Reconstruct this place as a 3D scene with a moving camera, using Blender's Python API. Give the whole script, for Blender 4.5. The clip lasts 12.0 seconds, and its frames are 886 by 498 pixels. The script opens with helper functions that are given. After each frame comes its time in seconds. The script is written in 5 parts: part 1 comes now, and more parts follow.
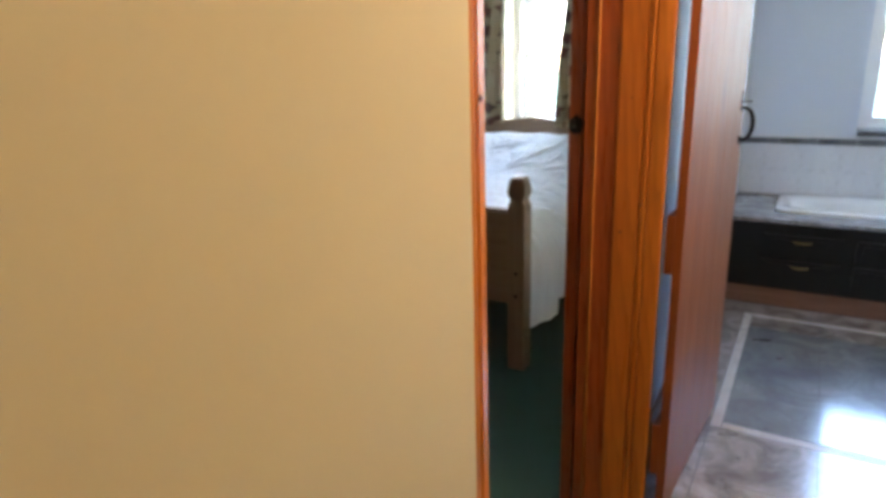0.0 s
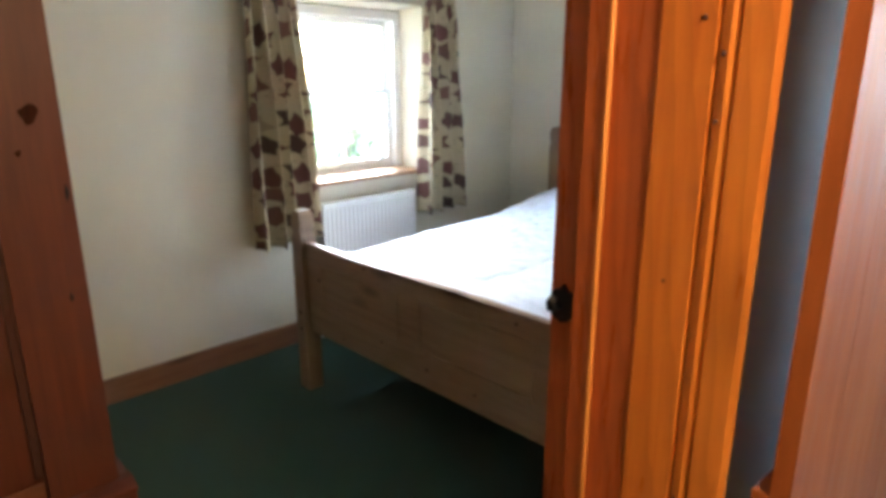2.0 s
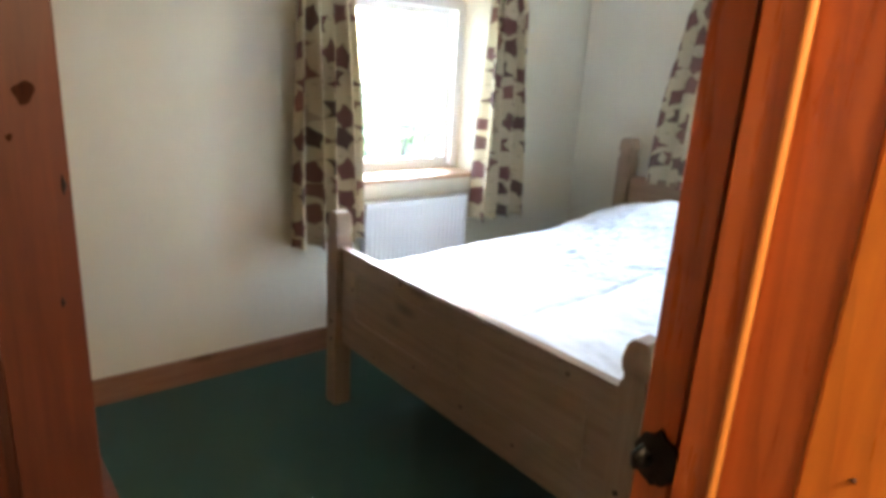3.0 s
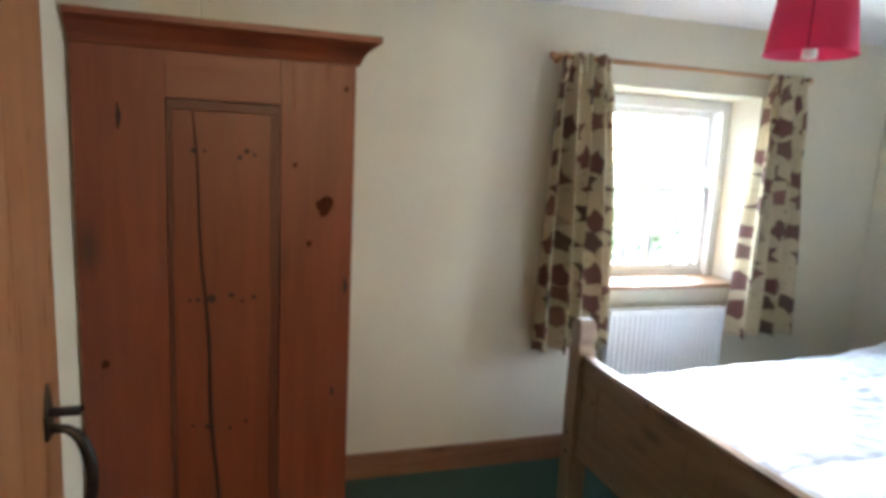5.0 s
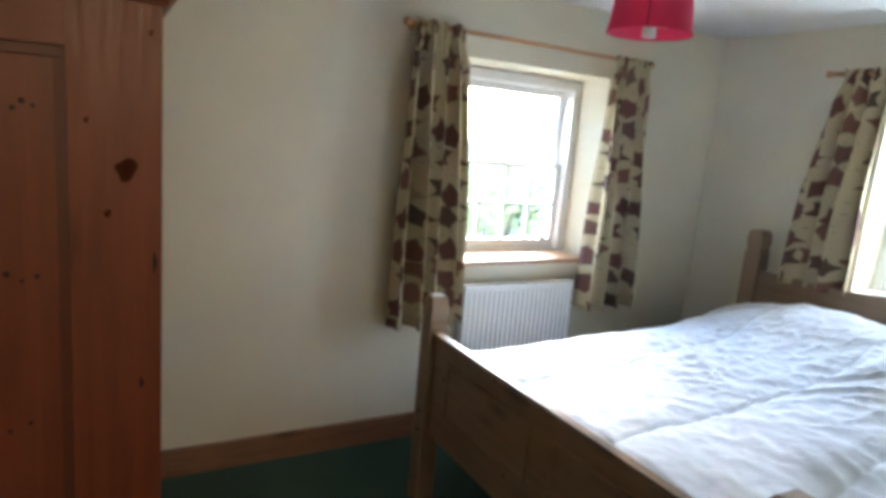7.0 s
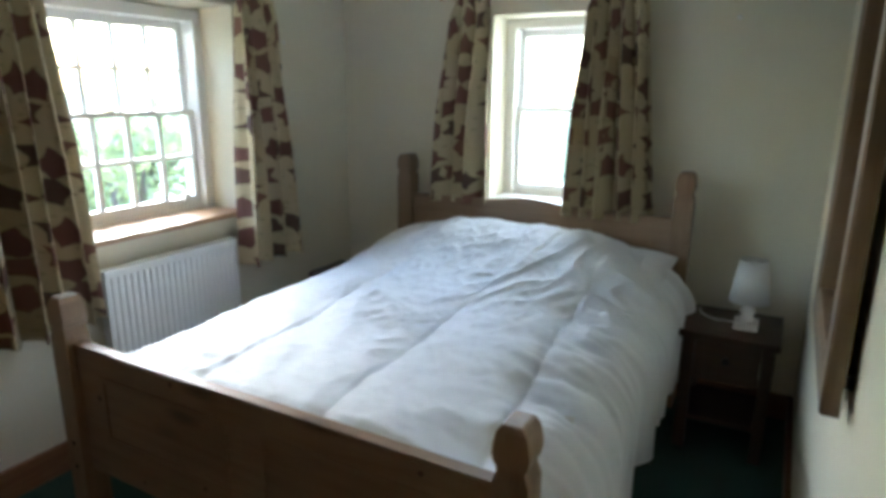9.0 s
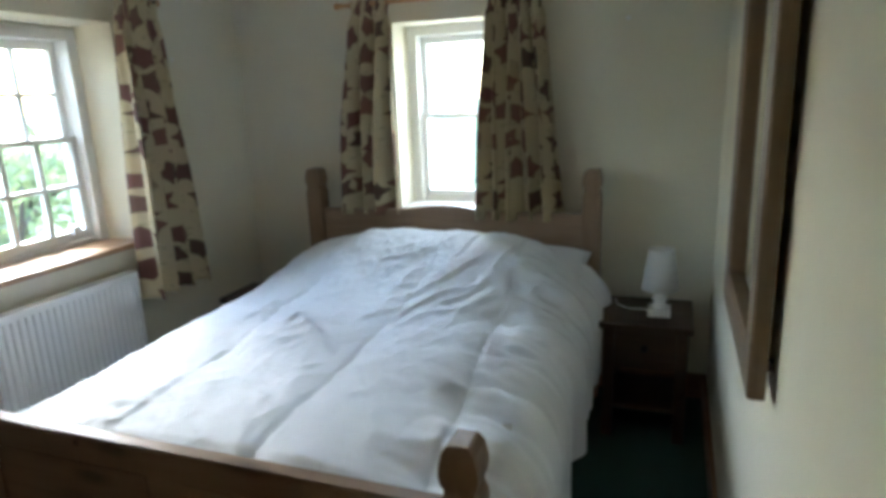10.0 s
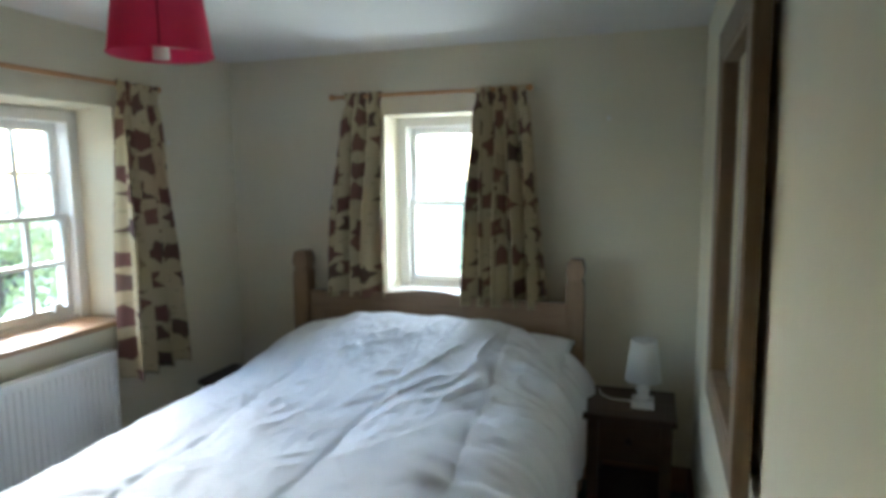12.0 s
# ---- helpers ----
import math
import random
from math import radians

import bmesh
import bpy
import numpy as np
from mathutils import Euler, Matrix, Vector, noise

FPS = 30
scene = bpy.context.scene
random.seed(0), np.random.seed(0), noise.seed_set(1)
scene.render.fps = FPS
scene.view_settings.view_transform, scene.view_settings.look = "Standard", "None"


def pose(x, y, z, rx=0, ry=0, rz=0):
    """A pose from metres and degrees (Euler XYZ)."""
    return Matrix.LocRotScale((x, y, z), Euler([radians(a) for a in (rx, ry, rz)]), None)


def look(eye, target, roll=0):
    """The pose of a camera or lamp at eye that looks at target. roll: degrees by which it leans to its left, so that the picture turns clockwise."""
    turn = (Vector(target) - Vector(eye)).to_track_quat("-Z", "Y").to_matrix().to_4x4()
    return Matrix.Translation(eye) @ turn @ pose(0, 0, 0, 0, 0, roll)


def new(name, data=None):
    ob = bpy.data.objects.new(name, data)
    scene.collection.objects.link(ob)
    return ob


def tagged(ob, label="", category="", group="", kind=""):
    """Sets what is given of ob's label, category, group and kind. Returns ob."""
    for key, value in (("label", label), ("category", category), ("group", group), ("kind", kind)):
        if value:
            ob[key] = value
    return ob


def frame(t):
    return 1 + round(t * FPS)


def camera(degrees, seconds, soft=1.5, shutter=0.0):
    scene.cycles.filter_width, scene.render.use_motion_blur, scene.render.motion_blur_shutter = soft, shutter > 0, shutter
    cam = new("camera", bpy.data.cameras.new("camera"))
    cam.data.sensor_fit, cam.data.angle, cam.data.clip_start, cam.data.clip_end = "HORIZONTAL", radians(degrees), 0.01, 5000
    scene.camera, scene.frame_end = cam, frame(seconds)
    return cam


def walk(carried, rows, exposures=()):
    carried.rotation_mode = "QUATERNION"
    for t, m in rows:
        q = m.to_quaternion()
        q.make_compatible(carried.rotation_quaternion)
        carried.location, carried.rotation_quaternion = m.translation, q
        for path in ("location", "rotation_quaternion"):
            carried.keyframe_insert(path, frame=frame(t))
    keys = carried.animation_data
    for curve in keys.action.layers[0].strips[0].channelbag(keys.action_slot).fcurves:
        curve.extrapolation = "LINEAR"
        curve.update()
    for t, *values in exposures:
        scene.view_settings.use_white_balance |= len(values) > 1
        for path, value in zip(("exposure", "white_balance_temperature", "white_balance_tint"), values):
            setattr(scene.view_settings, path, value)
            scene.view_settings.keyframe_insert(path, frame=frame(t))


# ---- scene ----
cam = camera(70.5, 12.0, soft=4.2)
PATH = [
    (0, (0.269, 0.132, 1.281), (-0.713, 1.783, 0.724), -1.8),
    (0.5, (0.284, 0.287, 1.279), (-0.686, 1.951, 0.743), -1.9),
    (1, (0.244, 0.571, 1.31), (-0.741, 2.225, 0.77), -1.0),
    (1.5, (0.214, 0.777, 1.393), (-0.929, 2.33, 0.861), -0.8),
    (2, (0.183, 1.021, 1.41), (-1.195, 2.37, 0.879), -0.1),
    (2.5, (0.115, 1.143, 1.411), (-1.431, 2.276, 0.841), 1.9),
    (3, (-0.015, 1.223, 1.426), (-1.496, 2.447, 0.87), 3.5),
    (3.5, (-0.118, 1.28, 1.414), (-1.702, 2.38, 0.884), 1.5),
    (5.5, (-0.064, 1.178, 1.489), (-1.967, 1.717, 1.191), 3.6),
    (6, (-0.057, 1.168, 1.485), (-1.93, 1.812, 1.206), 4.6),
    (6.5, (-0.08, 1.203, 1.473), (-1.876, 2.03, 1.17), 4.9),
    (7, (-0.151, 1.322, 1.455), (-1.861, 2.292, 1.092), 5.0),
    (7.5, (-0.175, 1.377, 1.453), (-1.766, 2.526, 1.065), 4.6),
    (9.5, (-0.403, 1.487, 1.441), (-1.159, 3.268, 0.935), -1.0),
    (10, (-0.408, 1.495, 1.458), (-1.086, 3.313, 0.974), -2.3),
    (10.5, (-0.403, 1.489, 1.481), (-1.065, 3.331, 1.071), -2.6),
    (11, (-0.414, 1.477, 1.489), (-1.042, 3.35, 1.175), -1.9),
    (11.5, (-0.416, 1.47, 1.499), (-1.041, 3.35, 1.225), -1.0),
    (12, (-0.408, 1.469, 1.494), (-1.046, 3.35, 1.256), -0.6),
]
EXPOSURES = [(0, 4.74, 5500, 10), (1.0, 4.74, 5500, 10), (1.5, 4.8, 5500, 10), (2.5, 5.46, 5500, 10), (3.0, 5.45, 5500, 10), (3.5, 5.28, 5500, 10), (5.5, 5.28, 5500, 10), (6.5, 5.22, 5500, 10), (7.0, 4.75, 5500, 9), (7.5, 4.55, 5500, 7), (9.5, 4.08, 5550, 4), (12, 4.0, 5550, 4)]
walk(cam, [(t, look(eye, target, roll)) for t, eye, target, roll in PATH], EXPOSURES)

# ---- light ----
world = bpy.data.worlds.new("world")
scene.world = world
world.use_nodes = True
wn = world.node_tree.nodes
sky = wn.new("ShaderNodeTexSky")
sky.sky_type = "NISHITA"
sky.sun_disc = False
sky.sun_elevation = radians(38)
sky.sun_rotation = radians(296)
sky.dust_density = 2.0
sky.air_density = 1.2
sky_soft = wn.new("ShaderNodeHueSaturation")
sky_soft.inputs["Saturation"].default_value = 1.05
world.node_tree.links.new(sky.outputs[0], sky_soft.inputs["Color"])
world.node_tree.links.new(sky_soft.outputs[0], wn["Background"].inputs[0])
wn["Background"].inputs[1].default_value = 0.15


def lamp(name, kind, m, energy, color, **settings):
    data = bpy.data.lights.new(name, kind)
    data.energy, data.color = energy, color
    for key, value in settings.items():
        setattr(data, key, value)
    ob = new(name, data)
    ob.matrix_world = m
    return ob


SUN_FROM = Vector((-0.70, 0.35, 0.62))
lamp("sun", "SUN", look(SUN_FROM * 30, (0, 0, 0)), 0.5, (1.0, 0.985, 0.96), angle=radians(28))
lamp("sky_in_head_window", "AREA", look((-1.4775, 4.81, 1.34), (-1.4775, 0.0, 0.9)), 0.95, (1.0, 0.99, 0.93), shape="RECTANGLE", size=0.50, size_y=0.88)
lamp("sky_in_bath_window", "AREA", look((1.0675, 4.81, 1.42), (1.0, 0.0, 0.6)), 0.55, (0.93, 0.97, 1.0), shape="RECTANGLE", size=1.12, size_y=1.08)
lamp("landing_bulb", "POINT", pose(0.60, 1.43, 1.95), 1.33, (1.0, 0.66, 0.34), shadow_soft_size=0.07)

# ---- materials ----


def mat(name, color=(0.5, 0.5, 0.5), rough=0.6, metal=0.0, **more):
    m = bpy.data.materials.new(name)
    m.use_nodes = True
    b = m.node_tree.nodes["Principled BSDF"]
    b.inputs["Base Color"].default_value = (*color, 1)
    b.inputs["Roughness"].default_value = rough
    b.inputs["Metallic"].default_value = metal
    for key, value in more.items():
        b.inputs[key.replace("_", " ")].default_value = value
    return m


class Net:
    """Short ways to add nodes to a material."""

    def __init__(self, m):
        self.t = m.node_tree
        self.b = self.t.nodes["Principled BSDF"]

    def add(self, kind, **props):
        n = self.t.nodes.new("ShaderNode" + kind)
        for key, value in props.items():
            setattr(n, key, value)
        return n

    def join(self, a, b):
        self.t.links.new(a, b)

    def coords(self, scale=(1, 1, 1), turn=(0, 0, 0), uv=False):
        c, m = self.add("TexCoord"), self.add("Mapping")
        m.inputs["Scale"].default_value = scale
        m.inputs["Rotation"].default_value = [radians(a) for a in turn]
        self.join(c.outputs["UV" if uv else "Object"], m.inputs[0])
        return m.outputs[0]

    def noise(self, where, scale, detail=3.0, rough=0.55, distort=0.0):
        n = self.add("TexNoise")
        n.inputs["Scale"].default_value = scale
        n.inputs["Detail"].default_value = detail
        n.inputs["Roughness"].default_value = rough
        n.inputs["Distortion"].default_value = distort
        self.join(where, n.inputs["Vector"])
        return n.outputs["Fac"]

    def ramp(self, fac, *stops):
        r = self.add("ValToRGB")
        e = r.color_ramp.elements
        while len(e) < len(stops):
            e.new(0.5)
        for k, (p, c) in enumerate(stops):
            e[k].position = p
            e[k].color = (*c, 1) if isinstance(c, tuple) else (c, c, c, 1)
        self.join(fac, r.inputs[0])
        return r.outputs[0]

    def mix(self, fac, a, b, how="MIX"):
        n = self.add("Mix", data_type="RGBA", blend_type=how)
        for socket, value in ((n.inputs[0], fac), (n.inputs[6], a), (n.inputs[7], b)):
            if isinstance(value, (int, float)):
                socket.default_value = value
            elif isinstance(value, tuple):
                socket.default_value = (*value, 1)
            else:
                self.join(value, socket)
        return n.outputs[2]

    def math(self, op, a, b=0.0):
        n = self.add("Math", operation=op)
        for socket, value in ((n.inputs[0], a), (n.inputs[1], b)):
            if isinstance(value, (int, float)):
                socket.default_value = value
            else:
                self.join(value, socket)
        return n.outputs[0]

    def bump(self, height, strength=0.3, distance=0.01):
        n = self.add("Bump")
        n.inputs["Strength"].default_value = strength
        n.inputs["Distance"].default_value = distance
        self.join(height, n.inputs["Height"])
        self.join(n.outputs[0], self.b.inputs["Normal"])

    def color(self, socket):
        self.join(socket, self.b.inputs["Base Color"])

    def rough(self, socket):
        self.join(socket, self.b.inputs["Roughness"])


def wood(name, light, dark, rough=0.4, along="z", knots=0.5, coat=0.0, grain=1.0, figure=0.0):
    """Sawn pine: long grain, broad bands, dark knots."""
    m = mat(name, light, rough)
    n = Net(m)
    s = {"x": (1.2, 16, 16), "y": (16, 1.2, 16), "z": (16, 16, 1.2)}[along]
    where = n.coords(s)
    wide = n.noise(where, 0.9, 4, 0.6, 1.2)
    fine = n.noise(where, 5.5, 5, 0.65, 0.4)
    fac = n.math("ADD", n.math("MULTIPLY", wide, 0.65), n.math("MULTIPLY", fine, 0.45))
    lift = 0.13 * grain
    base = n.ramp(fac, (0.5 - lift, dark), (0.5 + lift, light))
    if figure:
        rings = n.add("TexWave", wave_type="BANDS", bands_direction="DIAGONAL", wave_profile="SAW")
        rings.inputs["Scale"].default_value = 24.0
        rings.inputs["Distortion"].default_value = 7.5
        rings.inputs["Detail"].default_value = 2.0
        rings.inputs["Detail Scale"].default_value = 0.9
        n.join(n.coords({"x": (0.12, 1, 1), "y": (1, 0.12, 1), "z": (1, 1, 0.12)}[along]), rings.inputs["Vector"])
        late = n.ramp(rings.outputs["Fac"], (0.45, 0.0), (0.95, figure), (1.0, 0.0))
        base = n.mix(late, base, tuple(q * 0.55 for q in dark))
    k = {"x": (3.2, 9, 9), "y": (9, 3.2, 9), "z": (9, 9, 3.2)}[along]
    v = n.add("TexVoronoi")
    v.inputs["Scale"].default_value = 0.75
    n.join(n.coords(k), v.inputs["Vector"])
    spot = n.ramp(v.outputs["Distance"], (0.06, 1.0), (0.2, 0.0))
    spot = n.math("MULTIPLY", spot, knots)
    deep = tuple(c * 0.22 for c in dark)
    n.color(n.mix(spot, base, deep))
    n.rough(n.ramp(fine, (0.3, rough * 0.8), (0.7, min(1.0, rough * 1.25))))
    n.bump(fine, 0.12, 0.002)
    m.node_tree.nodes["Principled BSDF"].inputs["Coat Weight"].default_value = coat
    m.node_tree.nodes["Principled BSDF"].inputs["Coat Roughness"].default_value = 0.18
    return m


def plaster(name, color, stain, rough=0.85, relief=0.25):
    m = mat(name, color, rough)
    n = Net(m)
    w = n.coords()
    big = n.noise(w, 1.1, 4, 0.6)
    n.color(n.mix(n.ramp(big, (0.35, 0.0), (0.75, 1.0)), color, stain))
    small = n.math("ADD", n.noise(w, 9, 4), n.math("MULTIPLY", n.noise(w, 90, 3), 0.18))
    n.bump(small, relief, 0.012)
    return m


WALL = plaster("cream_wall_paint", (0.75, 0.71, 0.58), (0.69, 0.65, 0.51))
CEIL = plaster("ceiling_paint", (0.80, 0.80, 0.79), (0.76, 0.76, 0.74))
OCHRE = plaster("warm_landing_paint", (0.66, 0.57, 0.36), (0.62, 0.52, 0.31), 0.8, 0.07)
BLUE = plaster("bathroom_paint", (0.68, 0.73, 0.78), (0.65, 0.70, 0.75), 0.6, 0.15)
GLOSSWHITE = mat("window_gloss_paint", (0.80, 0.80, 0.78), 0.32)
RADIATOR = mat("radiator_enamel", (0.78, 0.79, 0.78), 0.35)
BLACK = mat("black_wrought_iron", (0.018, 0.017, 0.016), 0.42, 0.75)
ORANGE = wood("varnished_orange_pine", (0.68, 0.232, 0.020), (0.52, 0.140, 0.011), 0.32, knots=0.4, coat=0.2, grain=1.1, figure=0.3)
WORN = wood("worn_orange_pine", (0.64, 0.25, 0.04), (0.50, 0.17, 0.02), 0.6, knots=0.0)
# Darker, redder copy of ORANGE; the linings' weaker light is in its colour.
SHADEPINE = wood("varnished_pine_shade_tinted", (0.42, 0.105, 0.016), (0.27, 0.056, 0.008), 0.3, knots=0.5, coat=0.3, grain=1.0, figure=0.3)
ORANGE_X = wood("varnished_orange_pine_across", (0.54, 0.19, 0.022), (0.34, 0.095, 0.010), 0.3, "y", 0.5, 0.35)
DOORPINE = wood("door_pine", (0.30, 0.145, 0.062), (0.20, 0.085, 0.036), 0.32, knots=0.55, coat=0.25, grain=1.2)
BATHDOOR = wood("bathroom_door_pine", (0.30, 0.100, 0.024), (0.18, 0.054, 0.013), 0.52, knots=0.45, coat=0.0, grain=1.8)
BATHDOOR.node_tree.nodes["Principled BSDF"].inputs["Specular IOR Level"].default_value = 0.2
RED = wood("wardrobe_red_pine", (0.150, 0.036, 0.0130), (0.088, 0.019, 0.0070), 0.45, knots=0.65, grain=1.3)
RED_Y = wood("wardrobe_red_pine_across", (0.150, 0.036, 0.0130), (0.088, 0.019, 0.0070), 0.45, "y", 0.5)
# Darker than RED; shading of the moulding's bevel is put into the colour.
MOULD = wood("wardrobe_moulding_bevel_shade", (0.085, 0.024, 0.011), (0.055, 0.015, 0.007), 0.5, knots=0.2)
RAIL = wood("wardrobe_lower_board", (0.27, 0.10, 0.04), (0.20, 0.065, 0.025), 0.45, "y", 0.3)
BEDWOOD = wood("bed_waxed_pine", (0.30, 0.205, 0.128), (0.205, 0.132, 0.077), 0.42, "x", 0.6)
BEDWOOD_Z = wood("bed_waxed_pine_upright", (0.30, 0.205, 0.128), (0.205, 0.132, 0.077), 0.42, "z", 0.5)
BEDWOOD_Y = wood("bed_waxed_pine_long", (0.30, 0.205, 0.128), (0.205, 0.132, 0.077), 0.42, "y", 0.5)
TABLEWOOD = wood("bedside_dark_pine", (0.060, 0.031, 0.017), (0.034, 0.017, 0.010), 0.45, "x", 0.5)
SKIRT = wood("skirting_stained_pine", (0.27, 0.135, 0.07), (0.18, 0.08, 0.04), 0.45, "y", 0.5)
SKIRT_X = wood("skirting_stained_pine_across", (0.27, 0.135, 0.07), (0.18, 0.08, 0.04), 0.45, "x", 0.5)
SILLWOOD = wood("sill_pine", (0.44, 0.27, 0.15), (0.32, 0.18, 0.09), 0.35, "y", 0.4, 0.2)
ROD = wood("curtain_pole_pine", (0.55, 0.30, 0.13), (0.42, 0.2, 0.075), 0.35, "y", 0.2, 0.2)
FRAMEWOOD = wood("mirror_frame_pine", (0.17, 0.11, 0.060), (0.11, 0.07, 0.034), 0.4, "z", 0.3)
MIRROR = mat("mirror_glass", (0.9, 0.92, 0.9), 0.02, 1.0)
BEDKNOT = mat("bed_knot", (0.11, 0.06, 0.035), 0.5)
NAIL = mat("dark_nail_hole", (0.02, 0.012, 0.01), 0.8)
CERAMIC = mat("white_ceramic", (0.8, 0.8, 0.78), 0.2)
BRASS = mat("aged_brass", (0.55, 0.42, 0.2), 0.35, 0.9)
PLASTIC = mat("white_plastic", (0.78, 0.78, 0.76), 0.4)
BATHWHITE = mat("bath_enamel", (0.84, 0.86, 0.87), 0.12)
BLACKPANEL = mat("black_painted_panel", (0.007, 0.008, 0.009), 0.36, Specular_IOR_Level=0.3)
BROWNSTRIP = wood("bath_plinth_wood", (0.20, 0.10, 0.06), (0.13, 0.06, 0.035), 0.4, "x", 0.3)


def make_carpet():
    m = mat("green_carpet", (0.02, 0.08, 0.05), 0.95)
    n = Net(m)
    w = n.coords()
    big, fine = n.noise(w, 2.2, 3), n.noise(w, 420, 2)
    a = n.ramp(big, (0.3, (0.008, 0.044, 0.033)), (0.7, (0.013, 0.064, 0.048)))
    n.color(n.mix(n.ramp(fine, (0.35, 0.0), (0.65, 0.35)), a, (0.035, 0.12, 0.08)))
    n.bump(n.noise(w, 300, 3), 0.7, 0.006)
    m.node_tree.nodes["Principled BSDF"].inputs["Sheen Weight"].default_value = 0.12
    return m


def make_curtain_cloth():
    """Cream cotton with scattered maroon and brown leaves."""
    m = mat("leaf_print_curtain", (0.7, 0.64, 0.42), 0.9)
    n = Net(m)
    uv = n.coords((1, 1, 1), uv=True)
    wob = n.add("TexNoise")
    wob.inputs["Scale"].default_value = 30
    n.join(uv, wob.inputs["Vector"])
    shift = n.add("VectorMath", operation="MULTIPLY_ADD")
    n.join(wob.outputs["Color"], shift.inputs[0])
    shift.inputs[1].default_value = (0.012, 0.012, 0)
    n.join(uv, shift.inputs[2])
    v = n.add("TexVoronoi", voronoi_dimensions="2D")
    v.inputs["Scale"].default_value = 7.8
    v.inputs["Randomness"].default_value = 0.62
    n.join(shift.outputs[0], v.inputs["Vector"])
    scaled = n.add("VectorMath", operation="SCALE")
    scaled.inputs["Scale"].default_value = 7.8
    n.join(shift.outputs[0], scaled.inputs[0])
    local = n.add("VectorMath", operation="SUBTRACT")
    n.join(scaled.outputs[0], local.inputs[0])
    n.join(v.outputs["Position"], local.inputs[1])
    pos = n.add("VectorMath", operation="SCALE")
    pos.inputs["Scale"].default_value = 7.8
    n.join(v.outputs["Position"], pos.inputs[0])
    n.join(pos.outputs[0], local.inputs[1])
    xy = n.add("SeparateXYZ")
    n.join(local.outputs[0], xy.inputs[0])
    angle = n.math("ARCTAN2", xy.outputs[1], xy.outputs[0])
    spin = n.add("SeparateColor")
    n.join(v.outputs["Color"], spin.inputs[0])
    angle = n.math("ADD", angle, n.math("MULTIPLY", spin.outputs[2], 3.0))
    points = n.math("ABSOLUTE", n.math("SINE", n.math("MULTIPLY", angle, 2.5)))
    lobes = n.math("ADD", n.math("MULTIPLY", points, 0.62), n.math("MULTIPLY", n.math("COSINE", angle), 0.20))
    reach = n.math("MULTIPLY", v.outputs["Distance"], n.math("ADD", lobes, 1.0))
    leaf = n.ramp(reach, (0.42, 1.0), (0.47, 0.0))
    chance = n.ramp(v.outputs["Color"], (0.14, 0.0), (0.18, 1.0))
    tint = n.add("SeparateColor")
    n.join(v.outputs["Color"], tint.inputs[0])
    ink = n.ramp(tint.outputs[1], (0.3, (0.18, 0.085, 0.070)), (0.55, (0.11, 0.075, 0.058)), (0.8, (0.23, 0.12, 0.09)))
    v2 = n.add("TexVoronoi", voronoi_dimensions="2D")
    v2.inputs["Scale"].default_value = 17
    n.join(shift.outputs[0], v2.inputs["Vector"])
    sprig = n.ramp(v2.outputs["Distance"], (0.08, 0.4), (0.16, 0.0))
    cloth = n.mix(sprig, (0.57, 0.49, 0.31), (0.25, 0.23, 0.12))
    col = n.mix(n.math("MULTIPLY", leaf, chance), cloth, ink)
    n.color(col)
    weave = n.noise(n.coords((700, 700, 1), uv=True), 1.0, 2)
    n.bump(weave, 0.15, 0.001)
    thin = n.add("BsdfTranslucent")
    n.join(col, thin.inputs[0])
    both = n.add("MixShader")
    both.inputs[0].default_value = 0.07
    n.join(n.b.outputs[0], both.inputs[1])
    n.join(thin.outputs[0], both.inputs[2])
    n.join(both.outputs[0], m.node_tree.nodes["Material Output"].inputs[0])
    return m


def make_linen(name="white_cotton"):
    m = mat(name, (0.80, 0.81, 0.84), 0.85)
    n = Net(m)
    w = n.coords()
    crease = n.noise(n.coords((1, 0.6, 1), (0, 0, 25)), 9, 5, 0.62, 1.5)
    long = n.noise(n.coords((1, 0.45, 1), (0, 0, -35)), 13, 3, 0.5, 0.8)
    sharp = n.math("SUBTRACT", 1.0, n.math("MULTIPLY", n.math("ABSOLUTE", n.math("SUBTRACT", long, 0.5)), 5.0))
    sharp = n.math("MULTIPLY", n.math("MAXIMUM", sharp, 0.0), n.ramp(n.noise(w, 2.2, 2), (0.45, 0.0), (0.65, 0.5)))
    n.bump(n.math("ADD", crease, sharp), 0.26, 0.012)
    n.color(n.mix(n.noise(w, 3, 2), (0.71, 0.74, 0.79), (0.75, 0.77, 0.80)))
    m.node_tree.nodes["Principled BSDF"].inputs["Sheen Weight"].default_value = 0.15
    return m


def make_shade_cloth(name, color, glow_through):
    m = mat(name, color, 0.8)
    n = Net(m)
    thin = n.add("BsdfTranslucent")
    thin.inputs[0].default_value = (*color, 1)
    both = n.add("MixShader")
    both.inputs[0].default_value = glow_through
    n.join(n.b.outputs[0], both.inputs[1])
    n.join(thin.outputs[0], both.inputs[2])
    n.join(both.outputs[0], m.node_tree.nodes["Material Output"].inputs[0])
    n.bump(n.noise(n.coords((1, 1, 1)), 260, 2), 0.15, 0.001)
    return m


